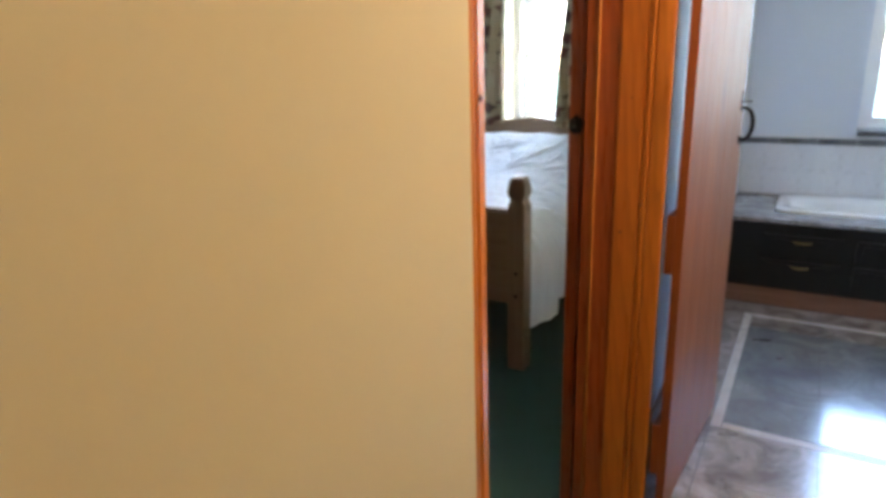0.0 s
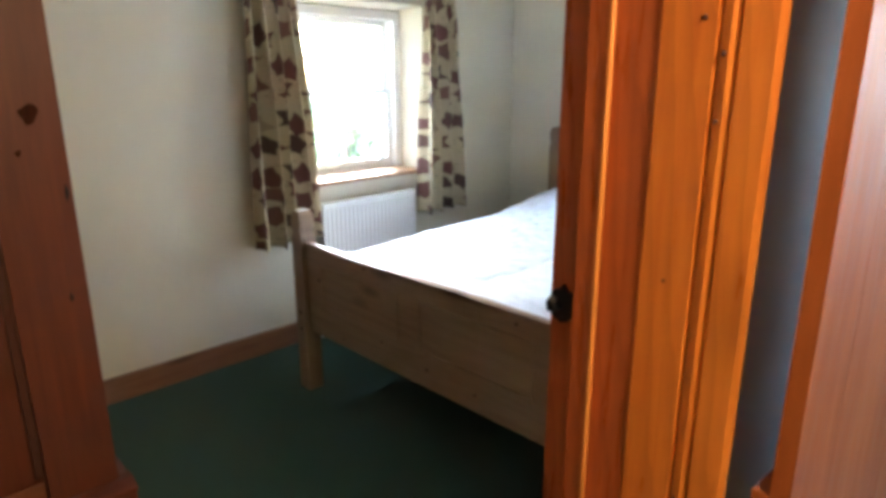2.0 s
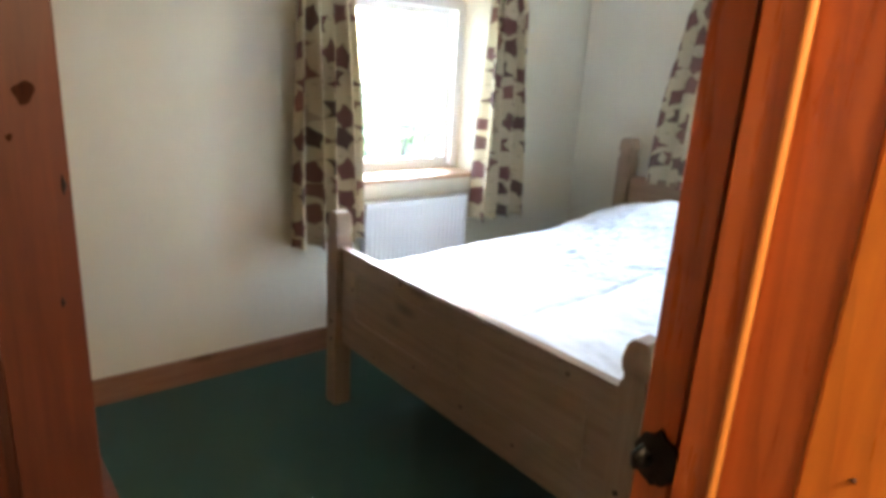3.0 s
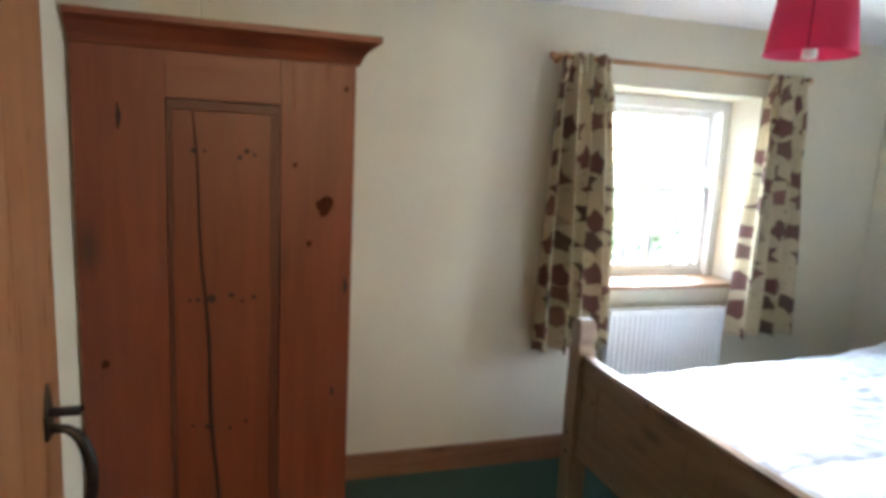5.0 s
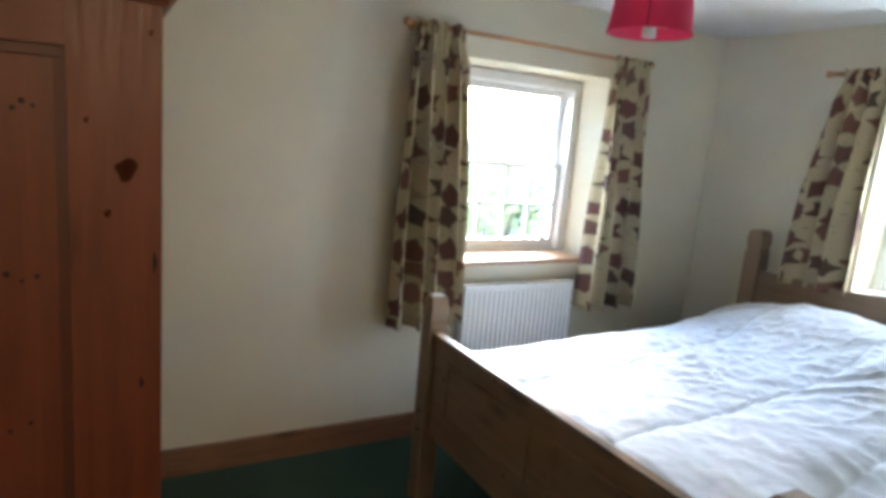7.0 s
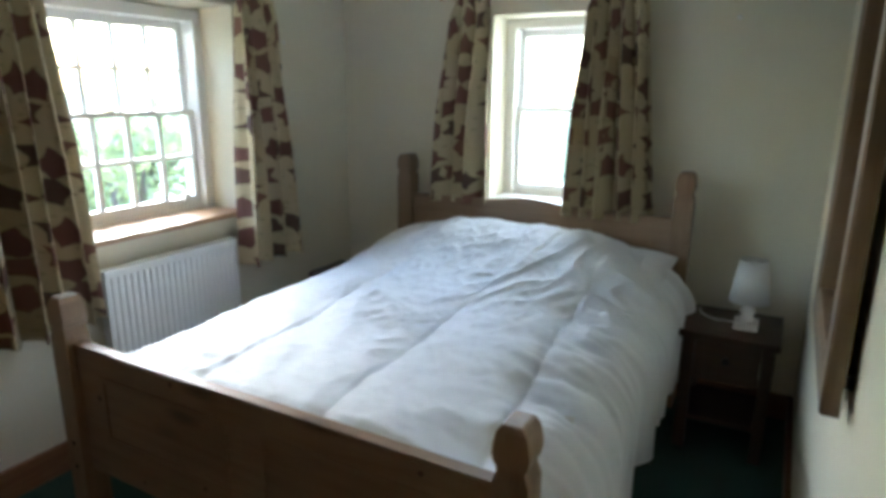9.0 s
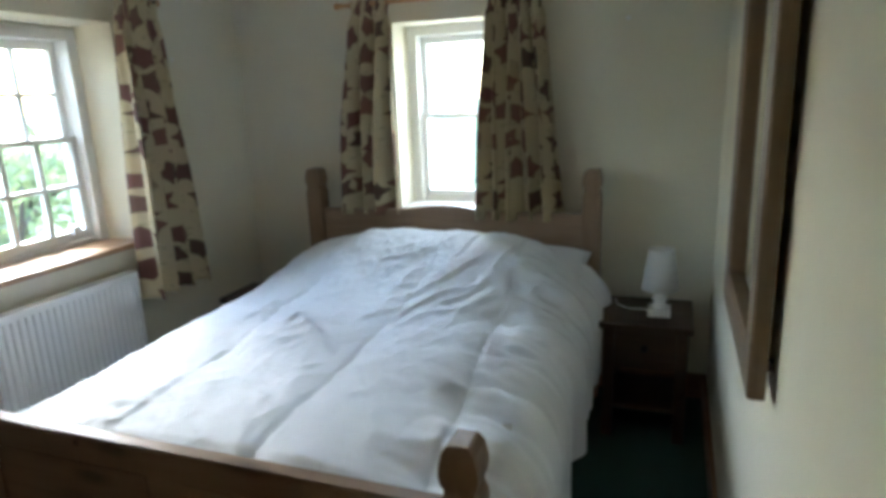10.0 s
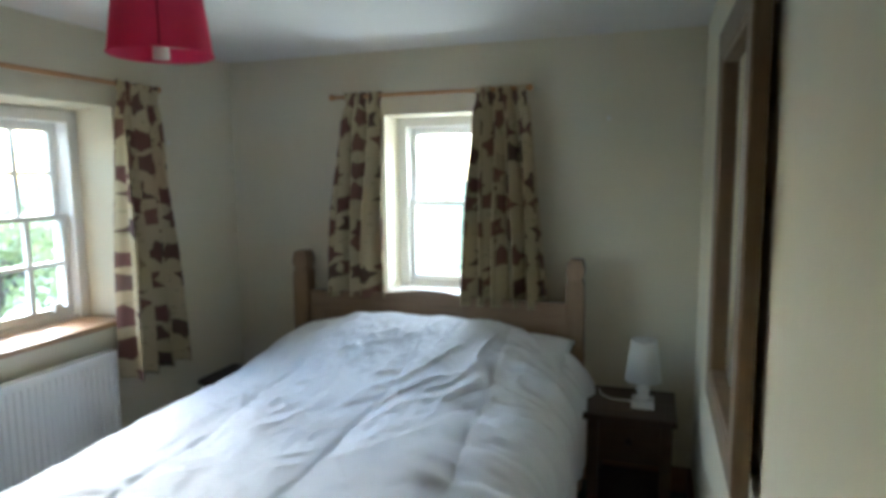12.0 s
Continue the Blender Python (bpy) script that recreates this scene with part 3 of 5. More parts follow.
def sash_window(name, centre, width, z0, z1, depth_sign, axis, cols, rows, label, bars=0.019):
    """A painted box-frame sash window. Built across x, inside to -y, then turned for a side wall."""
    w = thing(name, 0, 0, 0, label, "window")
    w["kind"] = "structure"
    del w["category"]
    h = width / 2
    f = 0.048
    part("window_frame", rbox(-h, -h + f, -0.03, 0.09, z0, z1, 0.004), GLOSSWHITE, w)
    part("window_frame", rbox(h - f, h, -0.03, 0.09, z0, z1, 0.004), GLOSSWHITE, w)
    part("window_frame", rbox(-h + f, h - f, -0.03, 0.09, z1 - f, z1, 0.004), GLOSSWHITE, w)
    part("window_frame", rbox(-h + f, h - f, -0.01, 0.09, z0, z0 + 0.018, 0.004), GLOSSWHITE, w)
    mid = (z0 + z1) / 2
    for low, (a, b, y) in enumerate(((mid - 0.012, z1 - f - 0.001, 0.05), (z0 + 0.019, mid + 0.012, 0.012))):
        sash = part("lower_sash" if low else "upper_sash", rbox(-h + f + 0.002, -h + f + 0.028, y, y + 0.03, a, b, 0.003), GLOSSWHITE, w)
        x0, x1 = -h + f + 0.028, h - f - 0.030
        part("stile", rbox(x1, x1 + 0.028, y, y + 0.03, a, b, 0.003), GLOSSWHITE, sash)
        bottom = 0.040 if low else 0.024
        top = 0.024 if low else 0.04
        part("rail", rbox(x0, x1, y, y + 0.03, a, a + bottom, 0.003), GLOSSWHITE, sash)
        part("rail", rbox(x0, x1, y, y + 0.03, b - top, b, 0.003), GLOSSWHITE, sash)
        ga, gb = a + bottom, b - top
        for k in range(1, cols):
            x = x0 + (x1 - x0) * k / cols
            part("glazing_bar", rbox(x - bars / 2, x + bars / 2, y + 0.004, y + 0.026, ga, gb, 0.004), GLOSSWHITE, sash)
        for k in range(1, rows):
            z = ga + (gb - ga) * k / rows
            part("glazing_bar", rbox(x0, x1, y + 0.005, y + 0.025, z - bars / 2, z + bars / 2, 0.004), GLOSSWHITE, sash)
        for i in range(cols):
            for j in range(rows):
                p = box(x0 + (x1 - x0) * i / cols, x0 + (x1 - x0) * (i + 1) / cols, y + 0.0135, y + 0.0165, ga + (gb - ga) * j / rows, ga + (gb - ga) * (j + 1) / rows)
                part("pane", p, GLASS, sash).visible_shadow = False
    part("sash_catch", rbox(-0.015, 0.015, 0.002, 0.03, mid + 0.0125, mid + 0.022, 0.003), BRASS, w)
    for s in (-1, 1):
        part("sash_horn", rbox(s * (h - f - 0.02) - 0.012, s * (h - f - 0.02) + 0.012, 0.03, 0.048, mid - 0.05, mid - 0.013, 0.004), GLOSSWHITE, w)
    part("sash_lift", rbox(h - f - 0.11, h - f - 0.075, -0.012, 0.011, z0 + 0.045, z0 + 0.085, 0.004), NAIL if cols == 1 else GLOSSWHITE, w)
    return w


win_l = sash_window("window_1", 0, 0.95, LW[2] + 0.004, LW[3] - 0.018, 1, "y", 5, 2, "white painted sash window with small panes above the radiator")
win_l.matrix_basis = pose(XL - 0.215, (LW[0] + LW[1]) / 2, 0, 0, 0, 90)
win_h = sash_window("window_2", 0, 0.524, HW[2] + 0.004, HW[3] - 0.001, 1, "x", 1, 1, "white painted narrow sash window above the headboard")
win_h.matrix_basis = pose((HW[0] + HW[1]) / 2, YH + 0.215, 0)
win_b = sash_window("window_3", 0, BW[1] - BW[0] - 0.002, BW[2] + 0.004, BW[3] - 0.001, 1, "x", 2, 1, "white painted bathroom window over the bath")
win_b.matrix_basis = pose((BW[0] + BW[1]) / 2, YH + 0.16, 0)

# window boards: they overhang the wall
bm = prism([(XL - 0.205, LW[0] + 0.028), (XL, LW[0] + 0.003), (XL + 0.022, LW[0] + 0.003), (XL + 0.022, LW[1] - 0.003), (XL, LW[1] - 0.003), (XL - 0.205, LW[1] - 0.028)], LW[2] - 0.02, LW[2] + 0.0035)
structure("window_sill_1", bm, SILLWOOD, "varnished pine window board with a worn front edge")
structure("window_sill_2", rbox(HW[0] + 0.004, HW[1] - 0.004, YH - 0.012, YH + 0.20, HW[2] - 0.014, HW[2] + 0.0035, 0.003), GLOSSWHITE, "white painted window board")
structure("window_sill_3", rbox(BW[0] + 0.001, BW[1] + 0.05, YH - 0.035, YH + 0.13, BW[2] - 0.028, BW[2] + 0.0035, 0.003), GREYTILE, "dark tiled bathroom window sill")


# ---- curtains ----
def curtain_pole(name, a0, a1, wall, z, axis, label):
    def p(a, off):
        return (a, wall - off, z) if axis == "x" else (wall + off, a, z)
    c = p((a0 + a1) / 2, 0.085)
    t = thing(name, *c, label, "curtain pole")
    part("pole", tube([p(a0 + 0.03, 0.085), p(a1 - 0.03, 0.085)], 0.0105, 12), ROD, t, smooth=True)
    for e, s in ((a0, 1), (a1, -1)):
        path = [p(e + s * d, 0.085) for d in (0.0, 0.006, 0.016, 0.024, 0.03, 0.034)]
        part("finial", tube(path, [0.008, 0.016, 0.018, 0.012, 0.015, 0.012], 12), ROD, t, smooth=True)
        part("bracket", tube([p(e + s * 0.075, 0.001), p(e + s * 0.075, 0.012), p(e + s * 0.075, 0.02), p(e + s * 0.075, 0.075)], [0.022, 0.020, 0.011, 0.010], 12), ROD, t, smooth=True)
    return t


def curtain(name, top, bottom, z_top, z_hem, wall, axis, folds, seed, label):
    """A gathered curtain: pleats that run out of a ruffled heading and widen to the hem."""
    rnd = random.Random(seed)
    nu, nv = folds * 20, 60
    bm = bmesh.new()
    uvl = bm.loops.layers.uv.new("UVMap")
    width = (bottom[1] - bottom[0]) * 2.1
    phase = [rnd.uniform(-0.5, 0.5) for _ in range(folds + 2)]
    deep = [rnd.uniform(0.55, 1.2) for _ in range(folds + 2)]
    grid, uvs = [], {}
    for j in range(nv + 1):
        v = j / nv
        z = z_top - (z_top - z_hem) * v
        e = v ** 0.75
        a0, a1 = top[0] + (bottom[0] - top[0]) * e, top[1] + (bottom[1] - top[1]) * e
        pinch = 1 - 0.55 * math.exp(-((v - 0.045) / 0.03) ** 2)
        row = []
        for i in range(nu + 1):
            u = i / nu
            k = u * folds
            f = int(min(k, folds - 1e-6))
            mixd = deep[f] * (1 - (k - f)) + deep[f + 1] * (k - f)
            ph = phase[f] * (1 - (k - f)) + phase[f + 1] * (k - f)
            ang = 2 * math.pi * (k + 0.22 * ph * min(1, v * 2))
            amp = (0.026 + 0.056 * min(1, v * 1.8)) * mixd * pinch
            off = 0.096 + 0.004 * v + amp * math.sin(ang) + 0.008 * math.sin(ang * 0.5 + seed + 2 * v)
            tight = math.exp(-(v / 0.06) ** 2)
            off += 0.011 * tight * math.sin(ang * 3.0 + seed)
            u = 0.5 + (u - 0.5) * (1 - 0.10 * math.exp(-((v - 0.055) / 0.035) ** 2))
            a = a0 + (a1 - a0) * u + 0.2 * amp * math.sin(2 * ang + 0.7) + 0.005 * math.sin(5 * v + i * 0.15)
            zz = z + 0.006 * math.sin(ang + 1.0) * (v > 0.95) + 0.004 * math.sin(ang * 2) * (v < 0.02)
            co = (a, wall - off, zz) if axis == "x" else (wall + off, a, zz)
            vert = bm.verts.new(co)
            uvs[vert] = (u * width, -v * (z_top - z_hem) + seed * 0.37)
            row.append(vert)
        grid.append(row)
    for j in range(nv):
        for i in range(nu):
            f = bm.faces.new((grid[j][i], grid[j][i + 1], grid[j + 1][i + 1], grid[j + 1][i]))
            for loop in f.loops:
                loop[uvl].uv = uvs[loop.vert]
    ob = solid(name, bm, CLOTH, label, "curtain", "curtains", smooth=True)
    thick = ob.modifiers.new("cloth", "SOLIDIFY")
    thick.thickness = 0.002
    return ob


curtain_pole("curtain_pole", 2.43, 3.85, XL, 1.888, "y", "thin pine curtain pole over the radiator window")
curtain_pole("curtain_pole", -2.005, -0.955, YH, 1.885, "x", "thin pine curtain pole over the headboard window")
LC = "cream leaf-print curtain, "
curtain("curtain", (2.475, 2.725), (2.455, 2.81), 1.905, 0.585, XL, "y", 4, 3, LC + "drawn open beside the wardrobe wall")
curtain("curtain", (3.565, 3.81), (3.535, 3.93), 1.900, 0.612, XL, "y", 4, 8, LC + "drawn open near the bed corner")
curtain("curtain", (-1.915, -1.705), (-2.00, -1.72), 1.902, 0.87, YH, "x", 3, 5, LC + "hanging down behind the headboard")
curtain("curtain", (-1.235, -0.985), (-1.29, -0.885), 1.900, 0.86, YH, "x", 5, 11, LC + "flaring out at the foot behind the headboard")


# ---- radiator ----
def radiator(y0, y1, z0, z1):
    x0, x1 = XL + 0.035, XL + 0.088
    r = thing("radiator", (x0 + x1) / 2, (y0 + y1) / 2, z0, "white enamelled panel radiator on the wall under the window", "radiator")
    n = 22
    pts = [(x0, y0 + 0.004)]
    step = (y1 - y0 - 0.03) / n
    front = []
    for k in range(n):
        a = y0 + 0.015 + k * step
        front += [(x1 - 0.009, a), (x1 - 0.009, a + step * 0.30), (x1 - 0.003, a + step * 0.50), (x1 - 0.003, a + step * 0.80)]
    pts = [(x0 + 0.03, y0 + 0.006)] + [(x1 - 0.012, y0 + 0.006)] + front + [(x1 - 0.012, y1 - 0.006), (x0 + 0.03, y1 - 0.006)]
    part("front_panel", prism(pts, z0 + 0.012, z1 - 0.03), RADIATOR, r)
    part("rear_panel", rbox(x0, x0 + 0.012, y0 + 0.006, y1 - 0.006, z0 + 0.012, z1 - 0.02, 0.003), RADIATOR, r)
    part("top_grille", rbox(x0 + 0.002, x1, y0, y1, z1 - 0.03, z1, 0.005), RADIATOR, r)
    part("side_panel", rbox(x0 + 0.002, x1 - 0.002, y0 - 0.001, y0 + 0.005, z0, z1 - 0.031, 0.002), RADIATOR, r)
    part("side_panel", rbox(x0 + 0.002, x1 - 0.002, y1 - 0.005, y1 + 0.001, z0, z1 - 0.031, 0.002), RADIATOR, r)
    for y in (y0 + 0.12, y1 - 0.12):
        part("wall_bracket", box(XL + 0.0005, x0, y - 0.015, y + 0.015, z0 + 0.05, z1 - 0.08), RADIATOR, r)
    for y in (y0 - 0.03, y1 + 0.03):
        part("pipe", tube([(x0 + 0.02, y, 0.002), (x0 + 0.02, y, z0 + 0.03)], 0.0075, 10), RADIATOR, r, smooth=True)
        part("valve", tube([(x0 + 0.02, y, z0 + 0.02), (x0 + 0.02, y, z0 + 0.06), (x0 + 0.02, y, z0 + 0.075)], [0.014, 0.016, 0.010], 12), PLASTIC, r, smooth=True)
        part("valve_tail", tube([(x0 + 0.02, y, z0 + 0.035), (x0 + 0.02, y + (0.03 if y < y0 else -0.03), z0 + 0.035)], 0.008, 10), BRASS, r, smooth=True)


radiator(2.845, 3.502, 0.16, 0.757)


# ---- bed ----
PX0, PX1, FY, HY = -2.175, -0.745, 2.463, 4.363


def bed_post(parent, x, y, top, h=0.042):
    """Square post whose head is waisted, shouldered and capped with a shallow chamfer."""
    prof = [(h, 0.0), (h, top - 0.125), (h - 0.001, top - 0.118), (h - 0.008, top - 0.100), (h - 0.009, top - 0.092), (h - 0.002, top - 0.078),
            (h + 0.001, top - 0.062), (h, top - 0.045), (h - 0.006, top - 0.016), (h - 0.014, top - 0.004), (h - 0.020, top)]
    bm = bmesh.new()
    rings = []
    for r, z in prof:
        # only the two faces across the bed are shaped; the other two stay flat
        ry = h - (h - r) * 0.35
        rings.append([bm.verts.new((x + sx * r, y + sy * ry, z)) for sx, sy in ((-1, -1), (1, -1), (1, 1), (-1, 1))])
    for a, b in zip(rings, rings[1:]):
        for k in range(4):
            bm.faces.new((a[k], a[(k + 1) % 4], b[(k + 1) % 4], b[k]))
    bm.faces.new(rings[0])
    bm.faces.new(rings[-1])
    bmesh.ops.recalc_face_normals(bm, faces=bm.faces)
    return part("post", bm, BEDWOOD_Z, parent, "square waxed pine post with a shaped top")


def board(parent, name, x0, x1, y, t, z0, top_curve, material, n=40):
    """A board across the bed with a shaped top edge."""
    pts = [(x0, z0), (x1, z0)]
    for k in range(n + 1):
        u = 1 - k / n
        pts.append((x0 + (x1 - x0) * u, top_curve(u)))
    bm = prism(pts, y - t / 2, y + t / 2, "y")
    bevel(bm, 0.003, 1)
    return part(name, bm, material, parent)


bed = thing("double_bed", -1.46, 3.41, 0, "waxed pine double bed with square posts under a white duvet", "bed")
for px in (PX0, PX1):
    bed_post(bed, px, FY, 0.846, 0.037)
    bed_post(bed, px, HY, 1.10)
ix0, ix1 = PX0 + 0.0425, PX1 - 0.0425
foot = board(bed, "footboard", PX0 + 0.0375, PX1 - 0.0375, FY, 0.030, 0.295, lambda u: 0.694, BEDWOOD)
# two fielded panels set in mouldings on each face of the foot
for face in (-1, 1):
    for a, b in ((ix0 + 0.11, -1.515), (-1.405, ix1 - 0.085)):
        yy = FY + face * 0.0155
        for (x0, x1, z0, z1) in ((a, b, 0.615, 0.630), (a, b, 0.425, 0.440), (a, a + 0.014, 0.4405, 0.6145), (b - 0.014, b, 0.4405, 0.6145)):
            part("panel_bead", rbox(x0, x1, min(yy, yy + face * 0.006), max(yy, yy + face * 0.006), z0, z1, 0.0025), BEDWOOD, foot)
part("foot_cap", rbox(PX0 + 0.0375, PX1 - 0.0375, FY - 0.0165, FY + 0.0165, 0.6945, 0.706, 0.003), BEDWOOD, bed)


def head_curve(u):
    return 0.893 + 0.028 * math.exp(-((u - 0.5) / 0.13) ** 2)


head = board(bed, "headboard", ix0, ix1, HY, 0.032, 0.35, head_curve, BEDWOOD)
for a, b in ((ix0 + 0.08, -1.50), (-1.42, ix1 - 0.08)):
    yy = HY - 0.0165
    for (x0, x1, z0, z1) in ((a, b, 0.775, 0.79), (a, b, 0.50, 0.515), (a, a + 0.014, 0.5155, 0.7745), (b - 0.014, b, 0.5155, 0.7745)):
        part("panel_bead", rbox(x0, x1, yy - 0.006, yy, z0, z1, 0.0025), BEDWOOD, head)
for px in (PX0 + 0.012, PX1 - 0.012):
    part("side_rail", rbox(px - 0.014, px + 0.014, FY + 0.043, HY - 0.043, 0.30, 0.44, 0.003), BEDWOOD_Y, bed)
for k in range(10):
    y = FY + 0.16 + k * 0.178
    part("slat", rbox(PX0 + 0.028, PX1 - 0.028, y - 0.035, y + 0.035, 0.385, 0.402, 0.002), BEDWOOD, bed)
for px, z in ((PX0 - 0.0, 0.30), (PX0, 0.38), (PX1, 0.34), (PX1, 0.44)):
    part("bolt_cover", tube([(px, FY - 0.0385, z), (px, FY - 0.0365, z)], 0.008, 12), NAIL, bed)
for rx, rz, r in ((-2.045, 0.555, 0.010), (-1.72, 0.68, 0.009), (-1.62, 0.40, 0.007), (-1.36, 0.37, 0.009), (-1.12, 0.36, 0.007), (-0.95, 0.67, 0.008), (-1.88, 0.33, 0.006)):
    part("knot", tube([(rx, FY - 0.0162, rz), (rx, FY - 0.0149, rz)], r, 9), BEDKNOT, bed, "dark knot in the footboard")
# Added white plate; it paints the pale reflection on the left foot post.
part("post_cap", rbox(PX0 - 0.02, PX0 + 0.02, FY - 0.026, FY + 0.026, 0.8465, 0.8485, 0.001), PLASTIC, bed, "pale plate for the reflection on the post top")

mattress = solid("mattress", rbox(PX0 + 0.03, PX1 - 0.03, FY + 0.045, HY - 0.045, 0.402, 0.60, 0.03, 4), mat("mattress_ticking", (0.70, 0.69, 0.66), 0.9), "white sprung mattress on the pine bed", "mattress", smooth=True)


def fbm(x, y, z=0.0, octaves=4):
    return noise.fractal(Vector((x, y, z)), 1.0, 2.0, octaves)


# zones of sharper folds on the duvet: centre across, centre along, reach across, reach along, slant, slant, closeness
FOLDS = [(-0.42, 2.72, 0.20, 0.22, 0.75, 0.65, 62), (-0.10, 2.95, 0.22, 0.20, 0.80, 0.55, 78), (-0.22, 3.45, 0.25, 0.35, 0.9, 0.45, 66),
         (-0.15, 4.00, 0.35, 0.16, 0.35, 0.9, 72), (0.30, 3.75, 0.22, 0.35, 0.95, -0.25, 55)]


def make_duvet():
    """A puffed, rumpled duvet lying over pillows, hanging down at both sides."""
    bm = bmesh.new()
    nu, nv = 320, 330
    cx, half = -1.445, 0.665
    seams = (-0.335, 0.125, 0.515)
    y0, y1 = FY + 0.035, HY - 0.055
    drop_l, drop_r = 0.33, 0.42
    grid = []

    def seam_at(sx, y):
        return sx - 0.07 * (y - 3.0) + 0.012 * math.sin(y * 3.5 + sx * 9)

    for j in range(nv + 1):
        v = j / nv
        y = y0 + (y1 - y0) * v
        d_pillow = 1 / (1 + math.exp(-(v - 0.80) * 17))
        top = 0.665 + 0.015 * v + 0.165 * d_pillow * (1 - 0.35 * max(0.0, (v - 0.93) / 0.07) ** 2)
        row = []
        for i in range(nu + 1):
            s = -1 + 2 * i / nu
            flat = 0.74
            if abs(s) <= flat:
                a = s / flat
                x = cx + a * half
                z = top
                # crown across the bed, softened at the two shoulders
                z -= (0.055 if a > 0 else 0.028) * abs(a) ** 3.2 + 0.07 * d_pillow * abs(a) ** 4
                nx, nz = 0.0, 1.0
            else:
                q = (abs(s) - flat) / (1 - flat)
                side = 1 if s > 0 else -1
                drop = drop_r if side > 0 else drop_l
                shoulder = math.sin(min(1.0, q * 2.0) * math.pi / 2)
                reach = (0.115 if side > 0 else 0.075) + 0.018 * fbm(y * 3.2, side * 7.0, 1.0, 2)
                x = cx + side * (half + reach * shoulder - 0.03 * max(0, q - 0.6))
                edge = top - (0.055 if side > 0 else 0.028) - 0.07 * d_pillow
                z = edge - drop * (q ** 1.35) - 0.05 * q * d_pillow
                z += 0.02 * q * math.sin(y * 9 + side) + 0.018 * q * fbm(y * 5, side, 0, 2)
                nx, nz = side * min(1, q * 2.2), 1 - min(1, q * 2.0) * 0.85
            # quilted channels that run along the bed
            a = (x - cx)
            seam = 0.0
            for sx in seams:
                d = a - seam_at(sx, y)
                seam += math.exp(-(d / 0.010) ** 2) * 0.45 + math.exp(-(d / 0.06) ** 2) * 0.55
            puff = -0.015 * seam * (0.75 + 0.5 * fbm(y * 2.2, sx, 5.0, 2))
            # creases: long slanting ones, small crumples, broad swells
            w1 = fbm(a * 2.0 + 0.5 * y, y * 1.3, 3.0, 2) * 0.024
            w2 = fbm(a * 4.2 + y * 1.5, y * 2.2, 9.0, 2) * 0.007
            ridge2 = 1 - abs(fbm(a * 9.0 - y * 5.0, y * 5.0 + a * 3.0, 4.0, 3)) * 1.9
            crumple = math.exp(-((y - 3.5) / 0.5) ** 2) * math.exp(-((a + 0.22) / 0.36) ** 2)
            crumple += 1.1 * math.exp(-((y - 4.02) / 0.13) ** 2) * math.exp(-((a + 0.1) / 0.33) ** 2)
            crumple += 0.5 * math.exp(-((y - 2.68) / 0.2) ** 2) * math.exp(-((a + 0.35) / 0.35) ** 2)
            w3 = max(0.0, ridge2) ** 2 * (0.0012 + 0.0045 * crumple)
            fan = math.exp(-((y - 3.75) / 0.40) ** 2) * math.exp(-((a - 0.25) / 0.28) ** 2)
            w6 = fbm(a * 6.0 + 4.0 * y, y * 5.0 - 3.0 * a, 21.0, 3) * 0.009
            w4 = max(0.0, 1 - 2.4 * abs(fbm(a * 8.0 - y * 4.0, (y + a) * 1.6, 7.0, 2))) ** 1.5 * 0.019 * fan
            w7 = max(0.0, 1 - 3.2 * abs(fbm(a * 11.0 - y * 7.0, y * 6.0 + a * 5.0, 31.0, 2))) ** 1.6 * 0.0042 * min(1.0, 0.12 + crumple)
            w7 += max(0.0, 1 - 3.0 * abs(fbm(a * 5.0 + y * 3.0, (y - a) * 1.3, 44.0, 2))) ** 2 * 0.0015
            w8 = 0.0
            for ca, cy, ra, ry, ta, ty, f in FOLDS:
                near = math.exp(-((a - ca) / ra) ** 2 - ((y - cy) / ry) ** 2)
                if near > 0.03:
                    wave = math.sin(f * (y * ty - a * ta) + 4.5 * fbm(a * 3.5, y * 3.5, f, 2))
                    w8 += near * max(0.0, wave) ** 1.5 * max(0.0, 0.35 + fbm(a * 5.0, y * 5.0, f + 2, 2)) * 0.0085
            flank = 1 / (1 + math.exp(-(a - 0.50) * 22))
            w5 = fbm(a * 2.0 + 0.8 * y, y * 6.5, 12.0, 3) * 0.052 * flank
            hang = 0.0
            if abs(s) > flat:
                hang = 0.022 * math.sin(y * 22 + 3 * fbm(y * 3, s, 0, 2)) * q
            d = puff + w1 + w2 + w3 + w4 + w5 + w6 + w7 + w8
            tuck = min(1.0, v / 0.04) ** 0.5
            z = z + d * nz - 0.05 * (1 - tuck)
            x = x + (d * 0.8 + hang) * nx
            if v > 0.97:
                z -= 0.10 * ((v - 0.97) / 0.03) ** 2
            if v < 0.06 and abs(s) <= 0.80:
                x = min(max(x, PX0 + 0.055), PX1 - 0.055) if v < 0.03 else x
            row.append(bm.verts.new((x, y, z)))
        grid.append(row)
    for j in range(nv):
        for i in range(nu):
            bm.faces.new((grid[j][i], grid[j][i + 1], grid[j + 1][i + 1], grid[j + 1][i]))
    grid_co = [[vert.co.copy() for vert in row] for row in grid]
    bmesh.ops.recalc_face_normals(bm, faces=bm.faces)
    ob = solid("duvet", bm, LINEN, "rumpled white quilted duvet spread over the double bed", "duvet", smooth=True)
    thick = ob.modifiers.new("filling", "SOLIDIFY")
    thick.thickness, thick.offset = 0.02, -1
